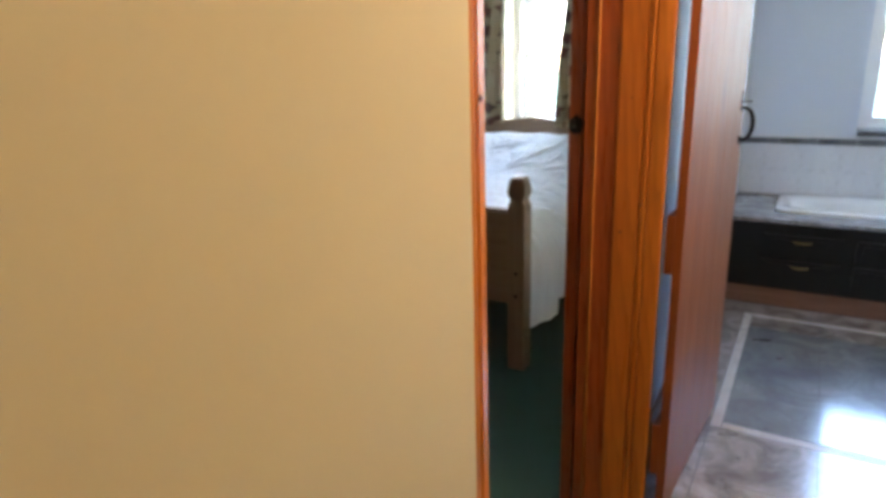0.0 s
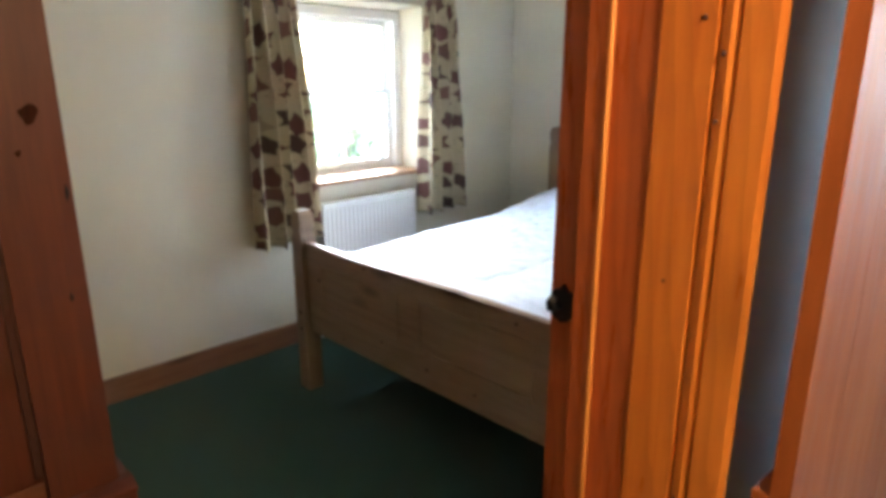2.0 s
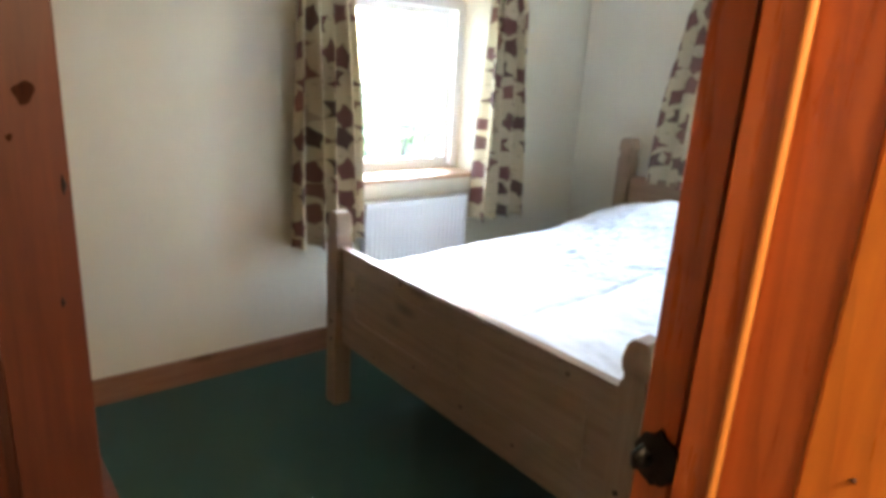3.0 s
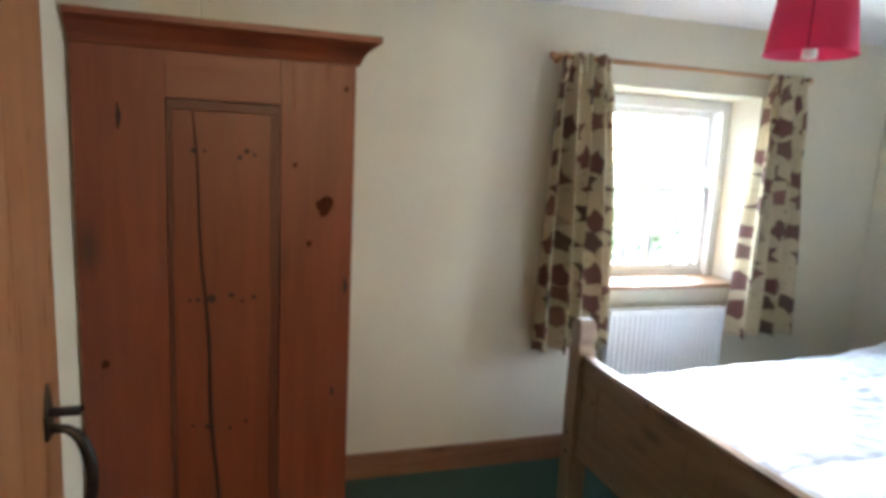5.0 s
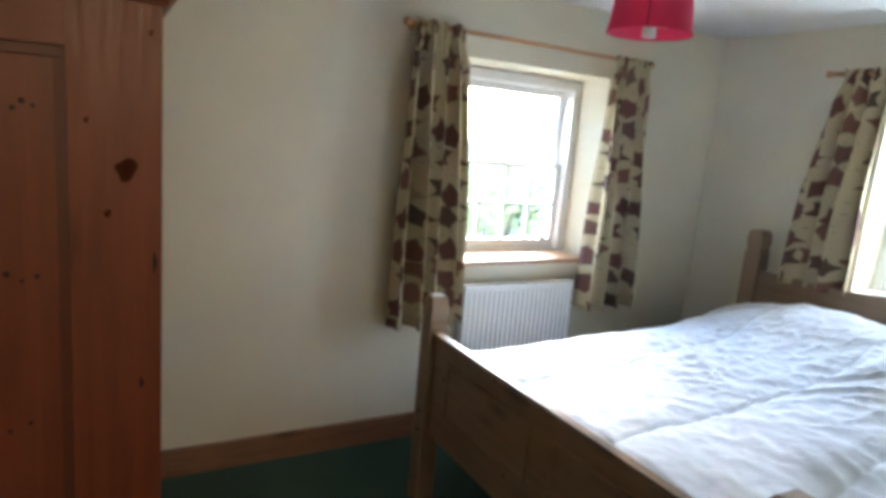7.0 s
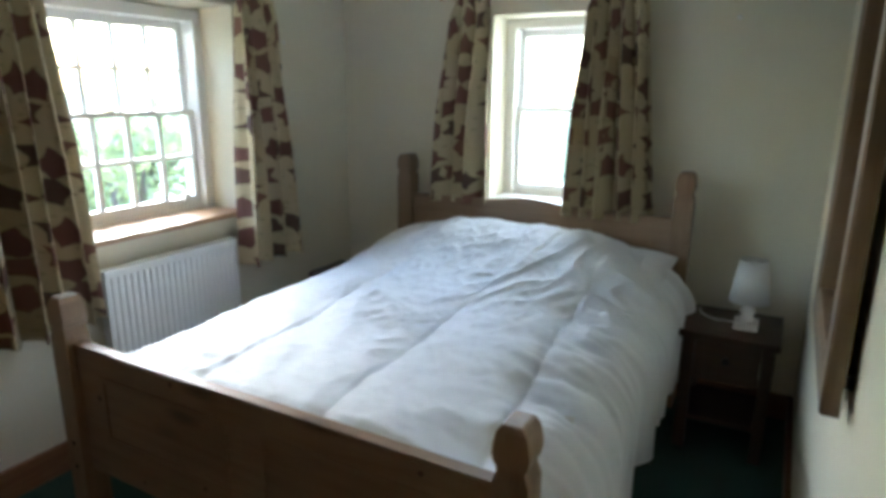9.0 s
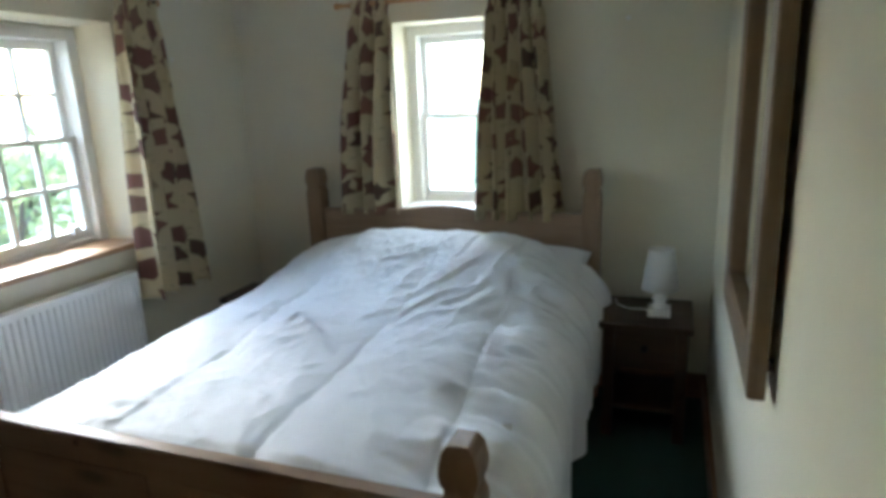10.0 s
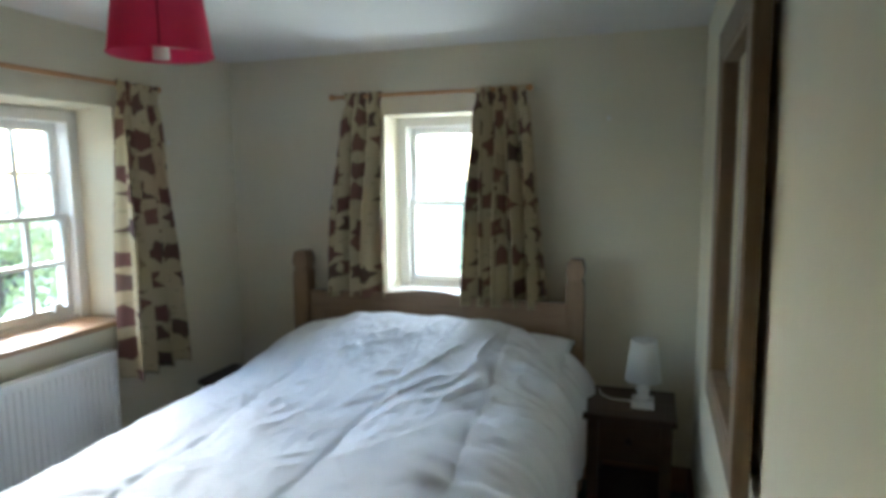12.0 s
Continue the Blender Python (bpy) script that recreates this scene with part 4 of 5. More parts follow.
    for sx in seams:
        path = []
        for j in range(8, nv - 6, 3):
            y = y0 + (y1 - y0) * j / nv
            s = seam_at(sx, y) / half * 0.74
            f = (s + 1) / 2 * nu
            i = int(f)
            p = grid_co[j][i].lerp(grid_co[j][i + 1], f - i)
            path.append((p.x, p.y, p.z + 0.0002))
        part("stitched_seam", tube(path, 0.0016, 6), LINEN, ob, "sunken quilting seam", smooth=True)
    return ob


make_duvet()


def pillow(cx, cy, cz, w, d, h, tilt, label):
    bm = bmesh.new()
    nu, nv = 28, 20
    rows = {}
    for side in (1, -1):
        for j in range(nv + 1):
            for i in range(nu + 1):
                a, b = -1 + 2 * i / nu, -1 + 2 * j / nv
                edge = i in (0, nu) or j in (0, nv)
                if edge and side < 0:
                    rows[(side, i, j)] = rows[(1, i, j)]
                    continue
                puff = ((1 - a ** 4) * (1 - b ** 4)) ** 0.5
                pull = 1 - 0.06 * (1 - abs(a * b))
                rows[(side, i, j)] = bm.verts.new((a * w / 2 * pull, b * d / 2 * pull, side * h / 2 * puff * (1 + 0.1 * fbm(a * 2, b * 2, side, 2))))
    for side in (1, -1):
        for j in range(nv):
            for i in range(nu):
                bm.faces.new([rows[(side, p, q)] for p, q in ((i, j), (i + 1, j), (i + 1, j + 1), (i, j + 1))])
    bmesh.ops.recalc_face_normals(bm, faces=bm.faces)
    ob = solid("pillow", bm, LINEN, label, "pillow", "pillows on the bed", smooth=True)
    ob.matrix_basis = pose(cx, cy, cz, tilt, 0, 0)
    return ob


pillow(-1.07, 4.13, 0.675, 0.66, 0.40, 0.13, 14, "white pillow that peeks out under the duvet")
pillow(-1.80, 4.13, 0.672, 0.64, 0.40, 0.13, 14, "white pillow hidden under the duvet")


# ---- bedside tables ----
def bedside_table(x0, x1, y0, y1, top, label):
    t = thing("bedside_table", (x0 + x1) / 2, (y0 + y1) / 2, 0, label, "bedside table", "bedside tables")
    part("tabletop", rbox(x0, x1, y0, y1, top - 0.026, top, 0.006, 3), TABLEWOOD, t)
    lx0, lx1, ly0, ly1 = x0 + 0.015, x1 - 0.015, y0 + 0.015, y1 - 0.012
    for lx in (lx0, lx1 - 0.045):
        for ly in (ly0, ly1 - 0.045):
            part("leg", rbox(lx, lx + 0.045, ly, ly + 0.045, 0.001, top - 0.0265, 0.004), TABLEWOOD, t)
    part("side_panel", rbox(lx0 + 0.008, lx0 + 0.026, ly0 + 0.0455, ly1 - 0.0455, top - 0.21, top - 0.027, 0.002), TABLEWOOD, t)
    part("side_panel", rbox(lx1 - 0.026, lx1 - 0.008, ly0 + 0.0455, ly1 - 0.0455, top - 0.21, top - 0.027, 0.002), TABLEWOOD, t)
    part("back_panel", rbox(lx0 + 0.0455, lx1 - 0.0455, ly1 - 0.03, ly1 - 0.015, top - 0.21, top - 0.027, 0.002), TABLEWOOD, t)
    part("shelf", rbox(lx0 + 0.01, lx1 - 0.01, ly0 + 0.01, ly1 - 0.01, 0.13, 0.148, 0.003), TABLEWOOD, t)
    drawer = part("drawer", rbox(lx0 + 0.048, lx1 - 0.048, ly0 + 0.002, ly0 + 0.03, top - 0.165, top - 0.033, 0.004), TABLEWOOD, t)
    part("rail", rbox(lx0 + 0.0455, lx1 - 0.0455, ly0 + 0.006, ly0 + 0.028, top - 0.20, top - 0.168, 0.003), TABLEWOOD, t)
    xm = (x0 + x1) / 2
    part("knob", lathe([(0.0, 0.0), (0.008, 0.0), (0.007, 0.010), (0.016, 0.018), (0.015, 0.025), (0.0, 0.028)], 0, 0, 14), BLACK, drawer, smooth=True).matrix_basis = pose(0, 0, 0)
    k = drawer.children[0]
    k.matrix_parent_inverse = root_matrix(drawer).inverted()
    k.matrix_basis = pose(xm, ly0 + 0.0025, top - 0.10, 90, 0, 0)
    return t


bedside_table(-0.665, -0.302, 3.985, 4.345, 0.518, "dark pine bedside table with one drawer, carrying the white lamp")
bedside_table(-2.645, -2.41, 4.06, 4.36, 0.44, "dark pine bedside table in the corner past the bed")


def table_lamp(x, y, z):
    t = thing("table_lamp", x, y, z, "small white table lamp with a tapered fabric shade, unlit", "table lamp")
    part("base", rbox(x - 0.045, x + 0.045, y - 0.045, y + 0.045, z + 0.0005, z + 0.030, 0.007, 3), CERAMIC, t)
    part("stem", lathe([(0.0, z + 0.0305), (0.028, z + 0.0305), (0.031, z + 0.042), (0.022, z + 0.052), (0.029, z + 0.066), (0.030, z + 0.074), (0.021, z + 0.086), (0.026, z + 0.098), (0.012, z + 0.108), (0.012, z + 0.13), (0.0, z + 0.13)], x, y, 20), CERAMIC, t, smooth=True)
    zs = z + 0.112
    ob = part("shade", lathe([(0.074, zs), (0.052, zs + 0.170)], x, y, 36), CREAMSHADE, t, "white tapered fabric shade", smooth=True)
    ob.modifiers.new("cloth", "SOLIDIFY").thickness = 0.002
    for zz, r in ((zs + 0.001, 0.0745), (zs + 0.169, 0.0525)):
        part("shade_ring", tube([(x + r * math.cos(a), y + r * math.sin(a), zz) for a in [2 * math.pi * k / 32 for k in range(33)]], 0.002, 6), CREAMSHADE, t, smooth=True)
    part("bulb", lathe([(0.0, z + 0.131), (0.011, z + 0.132), (0.013, z + 0.15), (0.021, z + 0.175), (0.022, z + 0.188), (0.014, z + 0.203), (0.0, z + 0.208)], x, y, 18), CERAMIC, t, smooth=True)
    path = [(x - 0.046, y + 0.02, z + 0.006), (x - 0.08, y + 0.035, z + 0.004), (x - 0.12, y + 0.03, z + 0.004), (x - 0.15, y + 0.05, z + 0.004), (x - 0.18, y + 0.09, z + 0.004), (x - 0.19, y + 0.15, z + 0.004)]
    part("flex", tube(path, 0.003, 8), PLASTIC, t, "white lamp flex", smooth=True)


table_lamp(-0.435, 4.14, 0.518)


# ---- pendant ----
def pendant(x, y, z):
    t = thing("pendant_light", x, y, CZ, "pink fabric drum pendant shade hanging from the ceiling, unlit", "pendant light")
    part("ceiling_rose", lathe([(0.0, CZ - 0.001), (0.045, CZ - 0.001), (0.043, CZ - 0.014), (0.03, CZ - 0.024), (0.0, CZ - 0.026)], x, y, 24), PLASTIC, t, smooth=True)
    part("flex", tube([(x, y, CZ - 0.026), (x, y, z + 0.07)], 0.0035, 8), PLASTIC, t, smooth=True)
    part("lampholder", lathe([(0.0, z + 0.07), (0.012, z + 0.068), (0.019, z + 0.05), (0.021, z - 0.010), (0.0, z - 0.010)], x, y, 20), PLASTIC, t, smooth=True)
    ob = part("shade", lathe([(0.128, z), (0.103, z + 0.185)], x, y, 48), PINK, t, "pink tapered drum shade", smooth=True)
    ob.modifiers.new("cloth", "SOLIDIFY").thickness = 0.0015
    for zz, r in ((z + 0.001, 0.1285), (z + 0.184, 0.1035)):
        part("shade_ring", tube([(x + r * math.cos(a), y + r * math.sin(a), zz) for a in [2 * math.pi * k / 40 for k in range(41)]], 0.0022, 6), PINK, t, smooth=True)
    for k in range(3):
        a = 2 * math.pi * k / 3 + 0.4
        part("spoke", tube([(x + 0.02 * math.cos(a), y + 0.02 * math.sin(a), z + 0.02), (x + 0.126 * math.cos(a), y + 0.126 * math.sin(a), z + 0.012)], 0.0018, 6), PLASTIC, t)
    a = -0.86
    part("seam", tube([(x + (0.1295) * math.cos(a), y + 0.1295 * math.sin(a), z + 0.003), (x + 0.1045 * math.cos(a), y + 0.1045 * math.sin(a), z + 0.182)], 0.0028, 6), PINKSEAM, t, "darker vertical seam")
    return t


pendant(-1.635, 2.825, 1.808)


# ---- mirror ----
def wall_mirror(y0, y1, z0, z1, fw):
    x1 = XR - 0.017
    t = thing("wall_mirror", x1, (y0 + y1) / 2, (z0 + z1) / 2, "pine framed mirror hanging on the cream wall", "mirror")
    lip = [(0.0, 0.0), (0.0, 0.027), (0.004, 0.031), (fw - 0.016, 0.031), (fw - 0.012, 0.028), (fw - 0.002, 0.027), (fw, 0.024), (fw, 0.0)]
    corners = [(y0, z0, 1, 1), (y1, z0, -1, 1), (y1, z1, -1, -1), (y0, z1, 1, -1)]
    for k, name in enumerate(("frame_rail", "frame_stile", "frame_rail", "frame_stile")):
        bm = bmesh.new()
        rings = [[bm.verts.new((x1 - d, y + sy * a, z + sz * a)) for a, d in lip] for y, z, sy, sz in (corners[k], corners[(k + 1) % 4])]
        n = len(lip)
        for q in range(n):
            bm.faces.new((rings[0][q], rings[0][(q + 1) % n], rings[1][(q + 1) % n], rings[1][q]))
        bm.faces.new(rings[0])
        bm.faces.new(rings[1])
        bmesh.ops.recalc_face_normals(bm, faces=bm.faces)
        part(name, bm, FRAMEWOOD, t)
    part("mirror_glass", box(x1 - 0.009, x1 - 0.005, y0 + fw - 0.004, y1 - fw + 0.004, z0 + fw - 0.004, z1 - fw + 0.004), MIRROR, t)
    part("backing_board", box(x1 - 0.0045, x1 - 0.001, y0 + 0.01, y1 - 0.01, z0 + 0.01, z1 - 0.01), NAIL, t)
    for y in (y0 + 0.05, y1 - 0.05):
        for z in (z0 + 0.05, z1 - 0.05):
            part("bumper", box(x1 + 0.0005, XR - 0.0005, y - 0.01, y + 0.01, z - 0.01, z + 0.01), NAIL, t)
    return t


wall_mirror(2.662, 3.285, 0.892, 1.845, 0.085)

# filled nail holes on the plaster
for x, y, z in ((-0.62, YH - 0.0008, 1.74), (XL + 0.0008, 3.98, 1.66)):
    bm = lathe([(0.0, 0.0), (0.011, 0.0), (0.009, 0.003), (0.0, 0.004)], 0, 0, 12)
    ob = solid("wall_plug", bm, CEIL, "small pale filled hole in the cream plaster", "wall plug", "wall plugs", smooth=True)
    ob.matrix_basis = pose(x, y, z, 90 if y > 4 else 0, 0 if y > 4 else 90, 0)


# ---- wardrobe ----
def wardrobe():
    x1, x0, y0, y1 = -1.585, -2.52, 0.853, 1.447
    t = thing("wardrobe", (x0 + x1) / 2, (y0 + y1) / 2, 0, "old reddish pine wardrobe with panelled side and plain cornice", "wardrobe")
    # panelled side that faces the door: stiles, rails, sunk panel of three boards
    part("side_stile", rbox(x1 - 0.026, x1, y0, 1.034, 0.30, 1.672, 0.002), RED, t)
    part("side_stile", rbox(x1 - 0.026, x1, 1.278, y1, 0.30, 1.672, 0.002), RED, t)
    part("side_rail", rbox(x1 - 0.026, x1 - 0.0005, 1.0345, 1.2775, 1.555, 1.672, 0.002), RED_Y, t)
    part("side_rail", rbox(x1 + 0.0005, x1 + 0.008, 0.86, 1.27, 0.302, 0.375, 0.002), RAIL, t, "lighter orange lower rail")
    side = part("side_panel", rbox(x1 - 0.034, x1 - 0.025, 1.0345, 1.2775, 0.30, 1.554, 0.0015), RED, t)
    for a0, a1, z0, z1 in ((1.035, 1.277, 1.534, 1.5545), (1.035, 1.044, 0.38, 1.5335), (1.257, 1.277, 0.38, 1.5335)):
        part("panel_moulding", rbox(x1 - 0.0248, x1 - 0.014, a0, a1, z0, z1, 0.005), MOULD, t, "worn panel moulding, darkened for its bevel shade")
    # a long drying crack that wanders down the panel
    crack = [(x1 - 0.0245, 1.086 + 0.003 * math.sin(k * 0.7) + 0.058 * (k / 26) ** 0.9, 1.53 - k * 0.046) for k in range(27)]
    part("crack", tube(crack, [0.0014 + 0.0030 * math.sin(min(1, k / 20) * math.pi * 0.5) for k in range(27)], 5), NAIL, t, "long dark drying crack")
    for z, row in ((1.44, (1.088, 1.112, 1.188, 1.203, 1.221)), (1.10, (1.076, 1.094, 1.168, 1.193, 1.219)), (0.78, (1.079, 1.112, 1.164, 1.200))):
        for k, yy in enumerate(row):
            zz, rr = z + 0.008 * math.sin(k * 2.3 + z * 9), 0.0042 + 0.0022 * (0.5 + 0.5 * math.sin(k * 4.1 + z * 5))
            part("nail_hole", tube([(x1 - 0.0251, yy, zz), (x1 - 0.0240, yy, zz)], rr, 8), NAIL, t, "small dark nail hole")
    part("nail_hole", tube([(x1 - 0.0251, 1.124, 1.10), (x1 - 0.0225, 1.124, 1.10)], 0.0095, 10), NAIL, t, "wide dark hole on the crack")
    dark_knot = wood("red_knot", (0.060, 0.016, 0.008), (0.022, 0.007, 0.004), 0.9, knots=0)
    dark_knot.node_tree.nodes["Principled BSDF"].inputs["Specular IOR Level"].default_value = 0.1
    for yy, zz, r in ((1.38, 1.325, 0.024), (1.425, 1.60, 0.006), (1.345, 1.235, 0.008), (1.31, 1.42, 0.006), (0.90, 0.96, 0.010)):
        out = [(yy + r * (1 + 0.25 * math.sin(3 * q + yy * 9)) * math.cos(q) * 0.8, zz + r * (1 + 0.2 * math.sin(2 * q)) * math.sin(q)) for q in [2 * math.pi * k / 18 for k in range(18)]]
        part("knot", prism(out, x1 - 0.0005, x1 + 0.0006, "x"), dark_knot, t, "dark knot on the side stile")
    for yy, zz, hh in ((0.94, 1.51, 0.030), (1.432, 1.13, 0.024), (1.405, 0.86, 0.014)):
        part("split", tube([(x1 - 0.001, yy, zz - hh), (x1 + 0.0006, yy + 0.002, zz), (x1 - 0.001, yy, zz + hh)], [0.0008, 0.0055, 0.0008], 8), NAIL, t, "dark split in the side stile", smooth=True)
    # body
    part("side_far", rbox(x0, x0 + 0.024, y0, y1, 0.30, 1.672, 0.002), RED, t)
    part("back_panel", box(x0 + 0.0245, x1 - 0.0265, y0, y0 + 0.012, 0.30, 1.67), RED, t)
    part("top_panel", rbox(x0, x1, y0, y1, 1.6725, 1.69, 0.001), RED, t)
    part("face_frame", rbox(x0 + 0.0245, x0 + 0.09, y1 - 0.022, y1, 0.30, 1.672, 0.002), RED, t)
    part("face_frame", rbox(x1 - 0.09, x1 - 0.0265, y1 - 0.022, y1, 0.30, 1.672, 0.002), RED, t)
    part("face_frame", rbox(x0 + 0.0905, x1 - 0.0905, y1 - 0.022, y1, 1.58, 1.672, 0.002), RED, t)
    xm = (x0 + x1) / 2
    for a, b, s in ((x0 + 0.092, xm - 0.001, 1), (xm + 0.001, x1 - 0.092, -1)):
        door = part("door", rbox(a, b, y1 - 0.018, y1 + 0.002, 0.305, 1.578, 0.003), RED, t)
        part("door_panel_bead", rbox(a + 0.06, b - 0.06, y1 + 0.0025, y1 + 0.006, 0.42, 1.48, 0.003), RED, door)
        kx = b - 0.03 if s > 0 else a + 0.03
        part("knob", tube([(kx, y1 + 0.002, 0.98), (kx, y1 + 0.014, 0.98), (kx, y1 + 0.022, 0.98), (kx, y1 + 0.03, 0.98)], [0.008, 0.007, 0.016, 0.010], 14), RED, door, smooth=True)
    # plinth: a drawer base that stands proud with a moulded top
    part("plinth", rbox(x0 - 0.03, x1 + 0.045, y0, y1 + 0.03, 0.001, 0.272, 0.004), RED_Y, t)
    bm = prism([(x1 - 0.02, 0.2725), (x1 + 0.052, 0.2725), (x1 + 0.052, 0.282), (x1 + 0.040, 0.287), (x1 + 0.012, 0.2995), (x1 - 0.02, 0.2995)], y0, y1 + 0.034, "y")
    part("plinth_moulding", bm, RED_Y, t)
    bm = prism([(y1 - 0.02, 0.2725), (y1 + 0.038, 0.2725), (y1 + 0.038, 0.282), (y1 + 0.028, 0.287), (y1 + 0.006, 0.2995), (y1 - 0.02, 0.2995)], x0 - 0.03, x1 - 0.0205, "x")
    part("plinth_moulding", bm, RED, t)
    # cornice, mitred round three sides
    prof = [(0.0, 1.655), (0.008, 1.656), (0.014, 1.672), (0.030, 1.694), (0.044, 1.702), (0.050, 1.704), (0.050, 1.718), (0.0, 1.722)]
    bm = bmesh.new()
    rings = []
    for cx, cy, sx, sy in ((x1, y0, 1, 0), (x1, y1, 1, 1), (x0, y1, -1, 1), (x0, y0, -1, 0)):
        rings.append([bm.verts.new((cx + sx * (d + 0.0005), cy + sy * (d + 0.0005), z)) for d, z in prof])
    n = len(prof)
    for a, b in zip(rings, rings[1:]):
        for k in range(n):
            bm.faces.new((a[k], a[(k + 1) % n], b[(k + 1) % n], b[k]))
    bm.faces.new(rings[0])
    bm.faces.new(rings[-1])
    bmesh.ops.recalc_face_normals(bm, faces=bm.faces)
    part("cornice", bm, RED_Y, t)
    part("dust_board", box(x0 + 0.002, x1 - 0.002, y0 + 0.002, y1 - 0.002, 1.6905, 1.7), RED, t)


wardrobe()

# ---- bathroom ----
FRONT = 3.80
bath = thing("panelled_bath", 0.75, 4.13, BZ, "white bath set in a grey ledge behind black panels", "bath")
part("front_panel", rbox(-0.112, BATH_R - 0.004, FRONT, FRONT + 0.02, 0.070, 0.432, 0.003), BLACKPANEL, bath)
for k in range(4):
    a = 0.10 + k * 0.42
    for z in (0.125, 0.262):
        p = part("drawer_front", rbox(a, a + 0.36, FRONT - 0.013, FRONT - 0.0005, z, z + 0.112, 0.004), BLACKPANEL, bath)
        part("panel_bead", rbox(a + 0.025, a + 0.335, FRONT - 0.018, FRONT - 0.0135, z + 0.02, z + 0.092, 0.003), BLACKPANEL, p)
        part("pull", tube([(a + 0.14, FRONT - 0.018, z + 0.085), (a + 0.155, FRONT - 0.032, z + 0.081), (a + 0.205, FRONT - 0.032, z + 0.081), (a + 0.22, FRONT - 0.018, z + 0.085)], 0.0032, 8), BRASS, p, "small brass pull", smooth=True)
part("plinth", rbox(-0.097, BATH_R - 0.004, FRONT + 0.004, FRONT + 0.018, BZ + 0.001, 0.0695, 0.003), BROWNSTRIP, bath, "brown wooden plinth")
TX0, TX1, TY0, TY1, TZ = 0.125, 1.70, 3.955, 4.44, 0.462
part("ledge_front", rbox(-0.112, BATH_R - 0.004, FRONT - 0.03, TY0, TZ - 0.020, TZ, 0.004), COUNTER, bath, "mottled grey tiled ledge")
part("ledge_end", rbox(-0.112, TX0, TY0 + 0.001, YH - 0.012, TZ - 0.03, TZ, 0.004), COUNTER, bath)
part("ledge_end", rbox(TX1, BATH_R - 0.004, TY0 + 0.001, YH - 0.012, TZ - 0.03, TZ, 0.004), COUNTER, bath)
bm = bmesh.new()
rings = []
cxx, cyy = (TX0 + TX1) / 2, (TY0 + TY1) / 2
for hx, hy, z, p in (((TX1 - TX0) / 2, (TY1 - TY0) / 2 + 0.01, TZ + 0.001, 12), ((TX1 - TX0) / 2 + 0.003, (TY1 - TY0) / 2 + 0.012, TZ + 0.010, 12), ((TX1 - TX0) / 2 - 0.006, (TY1 - TY0) / 2, TZ + 0.018, 12),
                     ((TX1 - TX0) / 2 - 0.055, (TY1 - TY0) / 2 - 0.05, TZ + 0.014, 5), ((TX1 - TX0) / 2 - 0.075, (TY1 - TY0) / 2 - 0.065, TZ - 0.02, 4),
                     ((TX1 - TX0) / 2 - 0.16, (TY1 - TY0) / 2 - 0.10, TZ - 0.30, 3.5), ((TX1 - TX0) / 2 - 0.24, (TY1 - TY0) / 2 - 0.14, TZ - 0.34, 3)):
    ring = []
    for k in range(64):
        a = 2 * math.pi * k / 64
        c, s = math.cos(a), math.sin(a)
        ring.append(bm.verts.new((cxx + hx * math.copysign(abs(c) ** (2 / p), c), cyy + hy * math.copysign(abs(s) ** (2 / p), s), z)))
    rings.append(ring)
for a, b in zip(rings, rings[1:]):
    for k in range(64):
        bm.faces.new((a[k], a[(k + 1) % 64], b[(k + 1) % 64], b[k]))
bm.faces.new(rings[-1])
bmesh.ops.recalc_face_normals(bm, faces=bm.faces)
part("bathtub", bm, BATHWHITE, bath, "white enamel bathtub", smooth=True)

splash = structure("wall_splashback_bed", box(-0.1125, BATH_R - 0.004, YH - 0.004, YH - 0.0005, TZ, 0.825), PALEGROUT, "tiled splashback over the bath")


def tile_mesh(w, h, d, material, name):
    bm = box(0, w, 0, d, 0, h)
    bevel(bm, 0.0015, 1)
    return finish(bm, name, material)


def lay(mesh, name, parent, m):
    ob = new(name, mesh)
    ob.parent = parent
    ob.matrix_parent_inverse = root_matrix(parent).inverted()
    ob.matrix_basis = m
    return ob


big_tile = tile_mesh(0.197, 0.147, 0.007, WALLTILE, "tile")
strip_tile = tile_mesh(0.197, 0.036, 0.007, GREYTILE, "border_tile")
for k in range(9):
    for j in range(2):
        lay(big_tile, "tile", splash, pose(-0.11 + k * 0.2, YH - 0.0112, TZ + 0.002 + j * 0.150))
    lay(strip_tile, "border_tile", splash, pose(-0.11 + k * 0.2, YH - 0.0112, TZ + 0.312))
for k in range(3):
    for j in range(2):
        lay(big_tile, "tile", splash, pose(-0.1075, 3.84 + k * 0.2, TZ + 0.002 + j * 0.150, 0, 0, 90))
    lay(strip_tile, "border_tile", splash, pose(-0.1075, 3.84 + k * 0.2, TZ + 0.312, 0, 0, 90))

# bathroom floor: slate field in a pale border, stone outside it
bfloor = structure("floor_bathroom", box(-0.134, BATH_R, BATH_Y0 + 0.021, YH, -0.16, BZ - 0.004), GROUT, "polished grey slate and brown stone tile floor with pale border strips")


def slab(x0, x1, y0, y1, material, name="tile"):
    g = 0.0015
    bm = box(x0 + g, x1 - g, y0 + g, y1 - g, BZ - 0.0038, BZ)
    ob = new(name, finish(bm, name, material))
    ob.parent = bfloor
    return ob


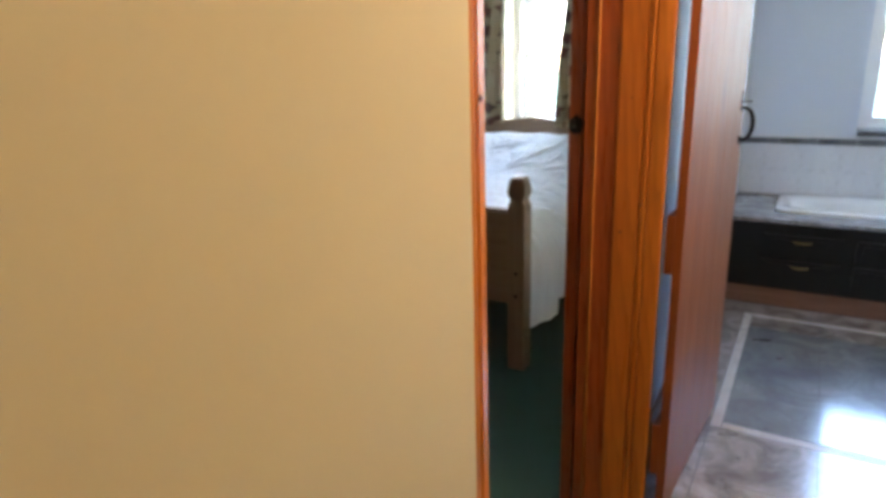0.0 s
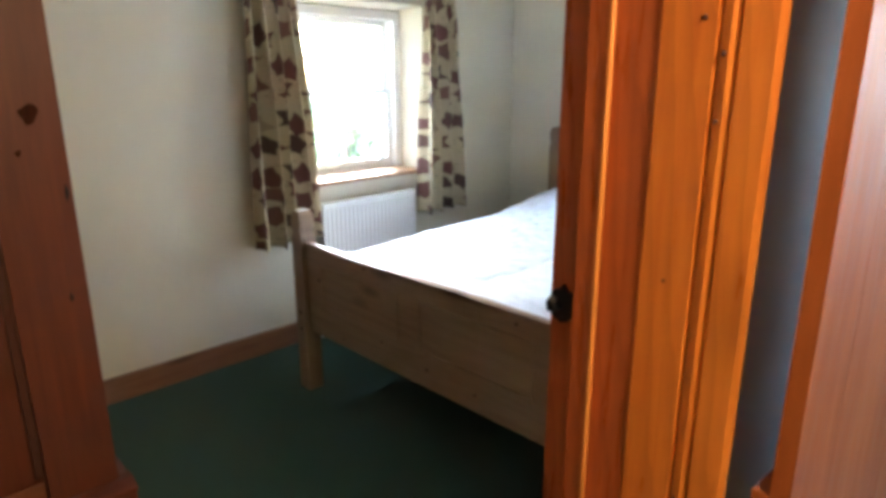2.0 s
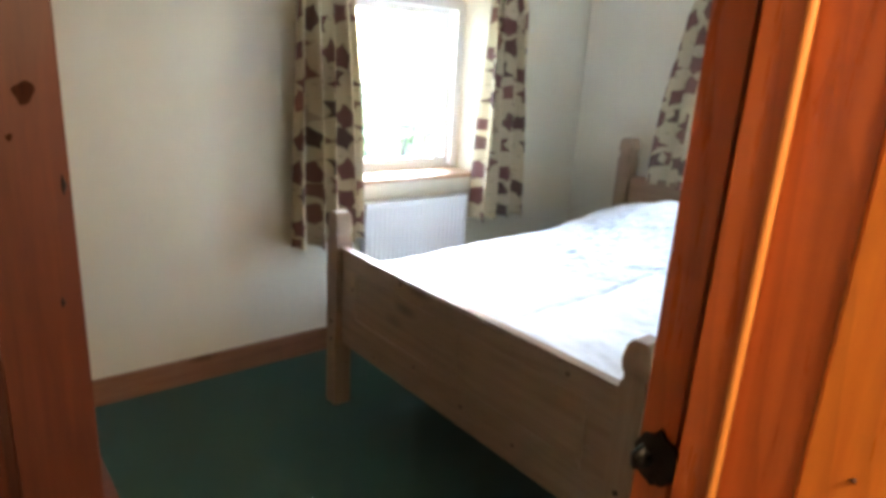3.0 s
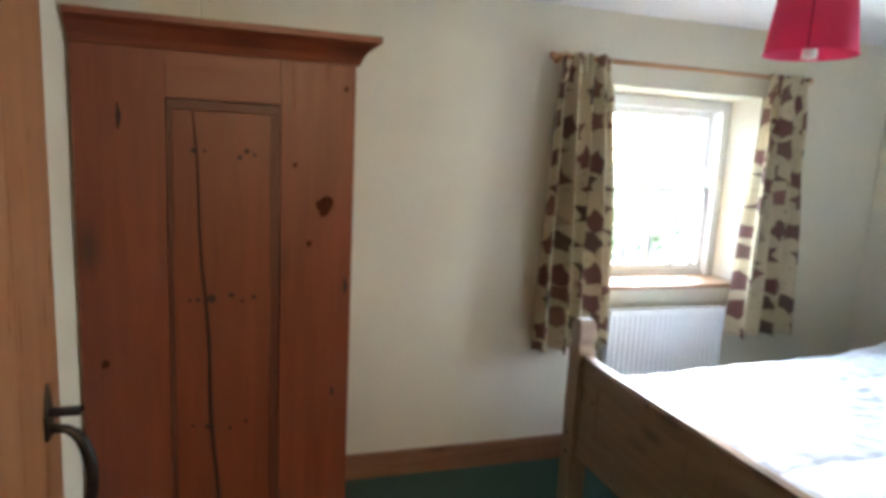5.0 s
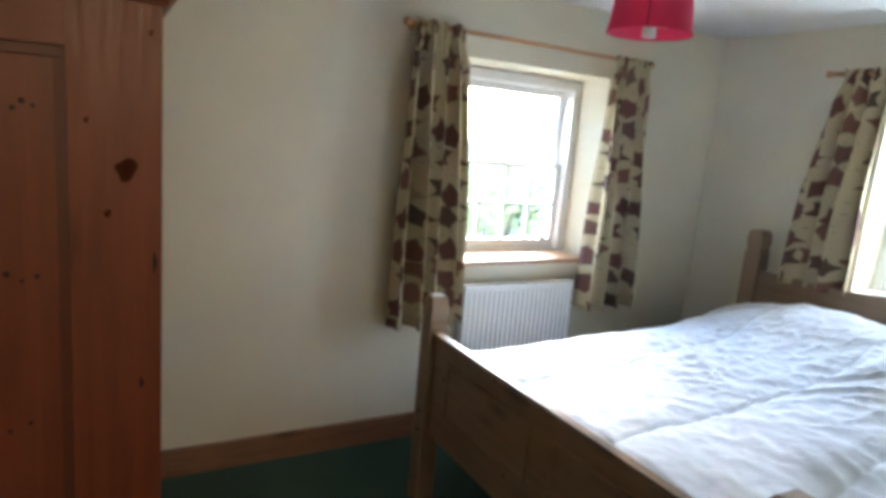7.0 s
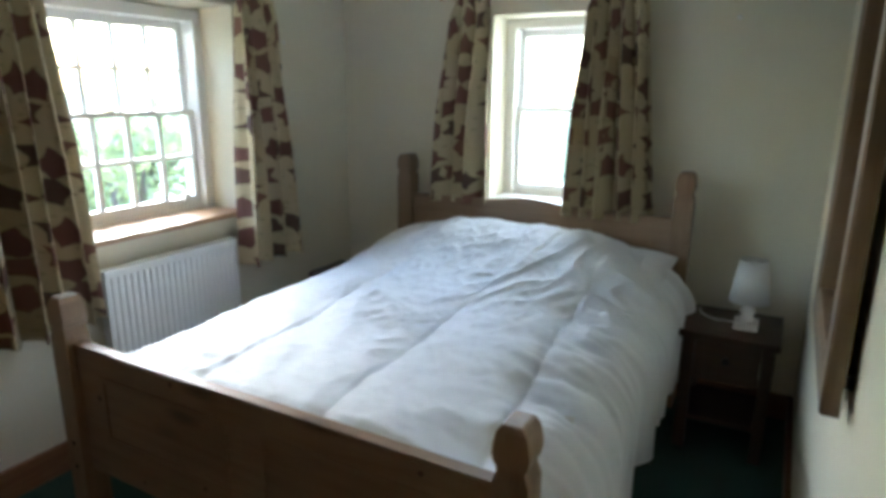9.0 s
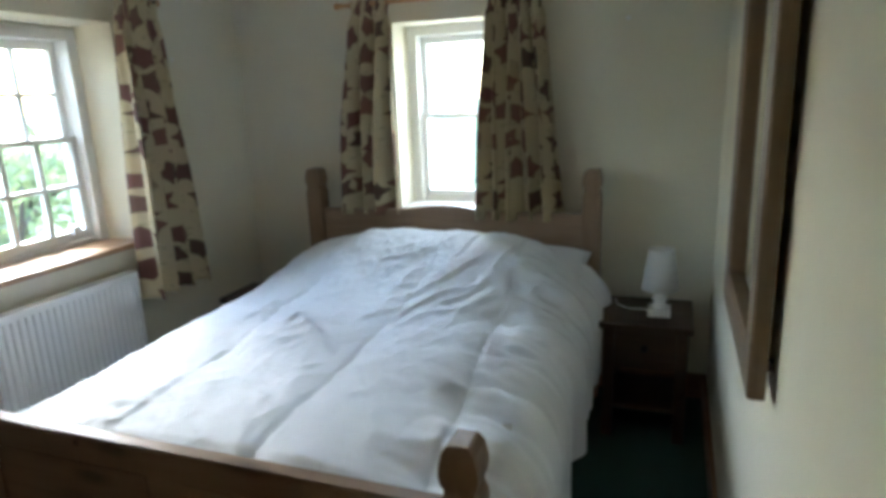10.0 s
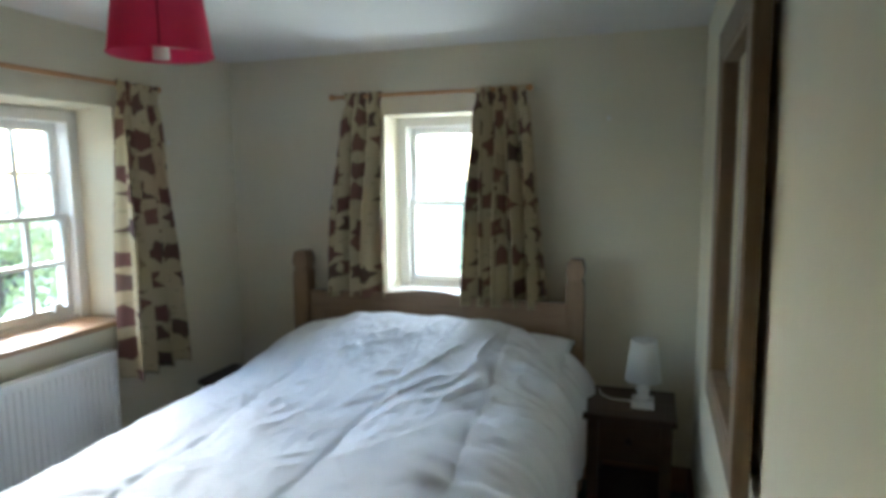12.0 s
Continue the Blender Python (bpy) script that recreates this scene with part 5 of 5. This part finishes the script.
NX, NY = (0.075, 1.50), (2.416, 3.617)
slab(NX[0] - 0.02, NX[0] + 0.02, NY[0] - 0.02, NY[1] + 0.02, BORDER, "border_strip")
slab(NX[1] - 0.02, NX[1] + 0.02, NY[0] - 0.02, NY[1] + 0.02, BORDER, "border_strip")
slab(NX[0] + 0.02, NX[1] - 0.02, NY[0] - 0.02, NY[0] + 0.02, BORDER, "border_strip")
slab(NX[0] + 0.02, NX[1] - 0.02, NY[1] - 0.02, NY[1] + 0.02, BORDER, "border_strip")
xs = [NX[0] + 0.02, 0.405, 0.735, 1.065, NX[1] - 0.02]
ys = [NY[0] + 0.02, 2.79, 3.165, 3.45, NY[1] - 0.02]
for a, b in zip(xs, xs[1:]):
    for c, d in zip(ys, ys[1:]):
        slab(a, b, c, d, MARBLE if c > 3.4 else SLATE)
for a, b in zip([-0.095, NX[0] - 0.02], [NX[0] - 0.02, 0]):
    if b > a:
        for c, d in zip([1.74, 2.06, 2.396, 2.72, 3.05, 3.38, 3.637], [2.06, 2.396, 2.72, 3.05, 3.38, 3.637, 3.80]):
            slab(a, b, c, d, MARBLE)
for c, d in ((1.74, 2.06), (2.06, 2.396), (3.637, 3.80)):
    for a, b in zip([NX[0] - 0.02, 0.405, 0.735, 1.065, NX[1]], [0.405, 0.735, 1.065, NX[1], BATH_R - 0.01]):
        slab(a, b, c, d, MARBLE)
structure("door_sill_bathroom", rbox(-0.07, 0.775, BATH_Y0 + 0.003, BATH_Y0 + 0.02, -0.03, 0.004, 0.002), BORDER)

# ---- outside ----
GZ = -2.7
grass = plaster("lawn", (0.07, 0.10, 0.045), (0.085, 0.12, 0.055), 0.95, 0.6)
bm = bmesh.new()
bmesh.ops.create_grid(bm, x_segments=2, y_segments=2, size=400)
ob = structure("ground", bm, grass, "green lawn outside the cottage")
ob.location = (-1, 3, GZ)
LEAF = make_shade_cloth("garden_leaf", (0.19, 0.23, 0.11), 0.5)
BARK = plaster("bark", (0.12, 0.09, 0.07), (0.08, 0.06, 0.05), 0.9, 0.5)


def leaf_cloud(blobs, count, size, seed):
    rnd = random.Random(seed)
    verts, faces = [], []
    for _ in range(count):
        cx, cy, cz, r = blobs[rnd.randrange(len(blobs))]
        d = Vector((rnd.gauss(0, 1), rnd.gauss(0, 1), rnd.gauss(0, 1))).normalized() * r * rnd.uniform(0.55, 1.08)
        c = Vector((cx, cy, cz)) + Vector((d.x, d.y, d.z * 0.8))
        a = Vector((rnd.gauss(0, 1), rnd.gauss(0, 1), rnd.gauss(0, 1))).normalized()
        b = a.orthogonal().normalized()
        s = size * rnd.uniform(0.6, 1.3)
        k = len(verts)
        verts += [c - a * s, c + b * s * 0.45, c + a * s, c - b * s * 0.45]
        faces.append((k, k + 1, k + 2, k + 3))
    me = bpy.data.meshes.new("crown")
    me.from_pydata([tuple(v) for v in verts], [], faces)
    me.materials.append(LEAF)
    return me


def tree(x, y, height, spread, seed, label):
    rnd = random.Random(seed)
    t = thing("tree", x, y, GZ, label, "tree", "garden trees")
    top = GZ + height
    path = [(x + rnd.uniform(-0.05, 0.05) * k, y + rnd.uniform(-0.05, 0.05) * k, GZ + height * 0.75 * k / 6) for k in range(7)]
    bm = tube(path, [0.16 * (1 - 0.12 * k) for k in range(7)], 9)
    blobs = []
    for k in range(9):
        a = rnd.uniform(0, 6.28)
        r = spread * rnd.uniform(0.2, 0.8)
        end = (x + r * math.cos(a), y + r * math.sin(a), top - rnd.uniform(0.1, 0.55) * height * 0.6)
        base = path[rnd.randint(3, 5)]
        tube([base, tuple((p + q) / 2 + rnd.uniform(-0.1, 0.1) for p, q in zip(base, end)), end], [0.06, 0.04, 0.015], 6, bm)
        blobs.append((*end, spread * rnd.uniform(0.28, 0.48)))
    part("trunk", bm, BARK, t, "brown trunk with limbs")
    ob = new("crown", leaf_cloud(blobs, 1200, 0.07, seed))
    ob.parent = t
    ob.matrix_parent_inverse = root_matrix(t).inverted()
    ob["label"] = "loose bright green leaves"
    return t


tree(-7.2, 4.3, 4.3, 1.7, 21, "small leafy green tree in the garden")
tree(-8.6, 7.0, 4.0, 1.8, 22, "bushy green tree in the garden behind the lawn")
tree(-7.8, 9.4, 4.2, 1.9, 23, "leafy tree far along the garden")
tree(-0.6, 12.5, 5.6, 2.0, 24, "tall light tree seen over the headboard window")

tree(-8.0, 1.6, 4.4, 1.9, 25, "leafy green tree beside the lawn")
tree(-9.4, 5.6, 4.5, 2.2, 26, "wide leafy green tree behind the small one")
tree(-7.4, 6.0, 3.9, 1.7, 27, "low bushy green tree on the lawn")
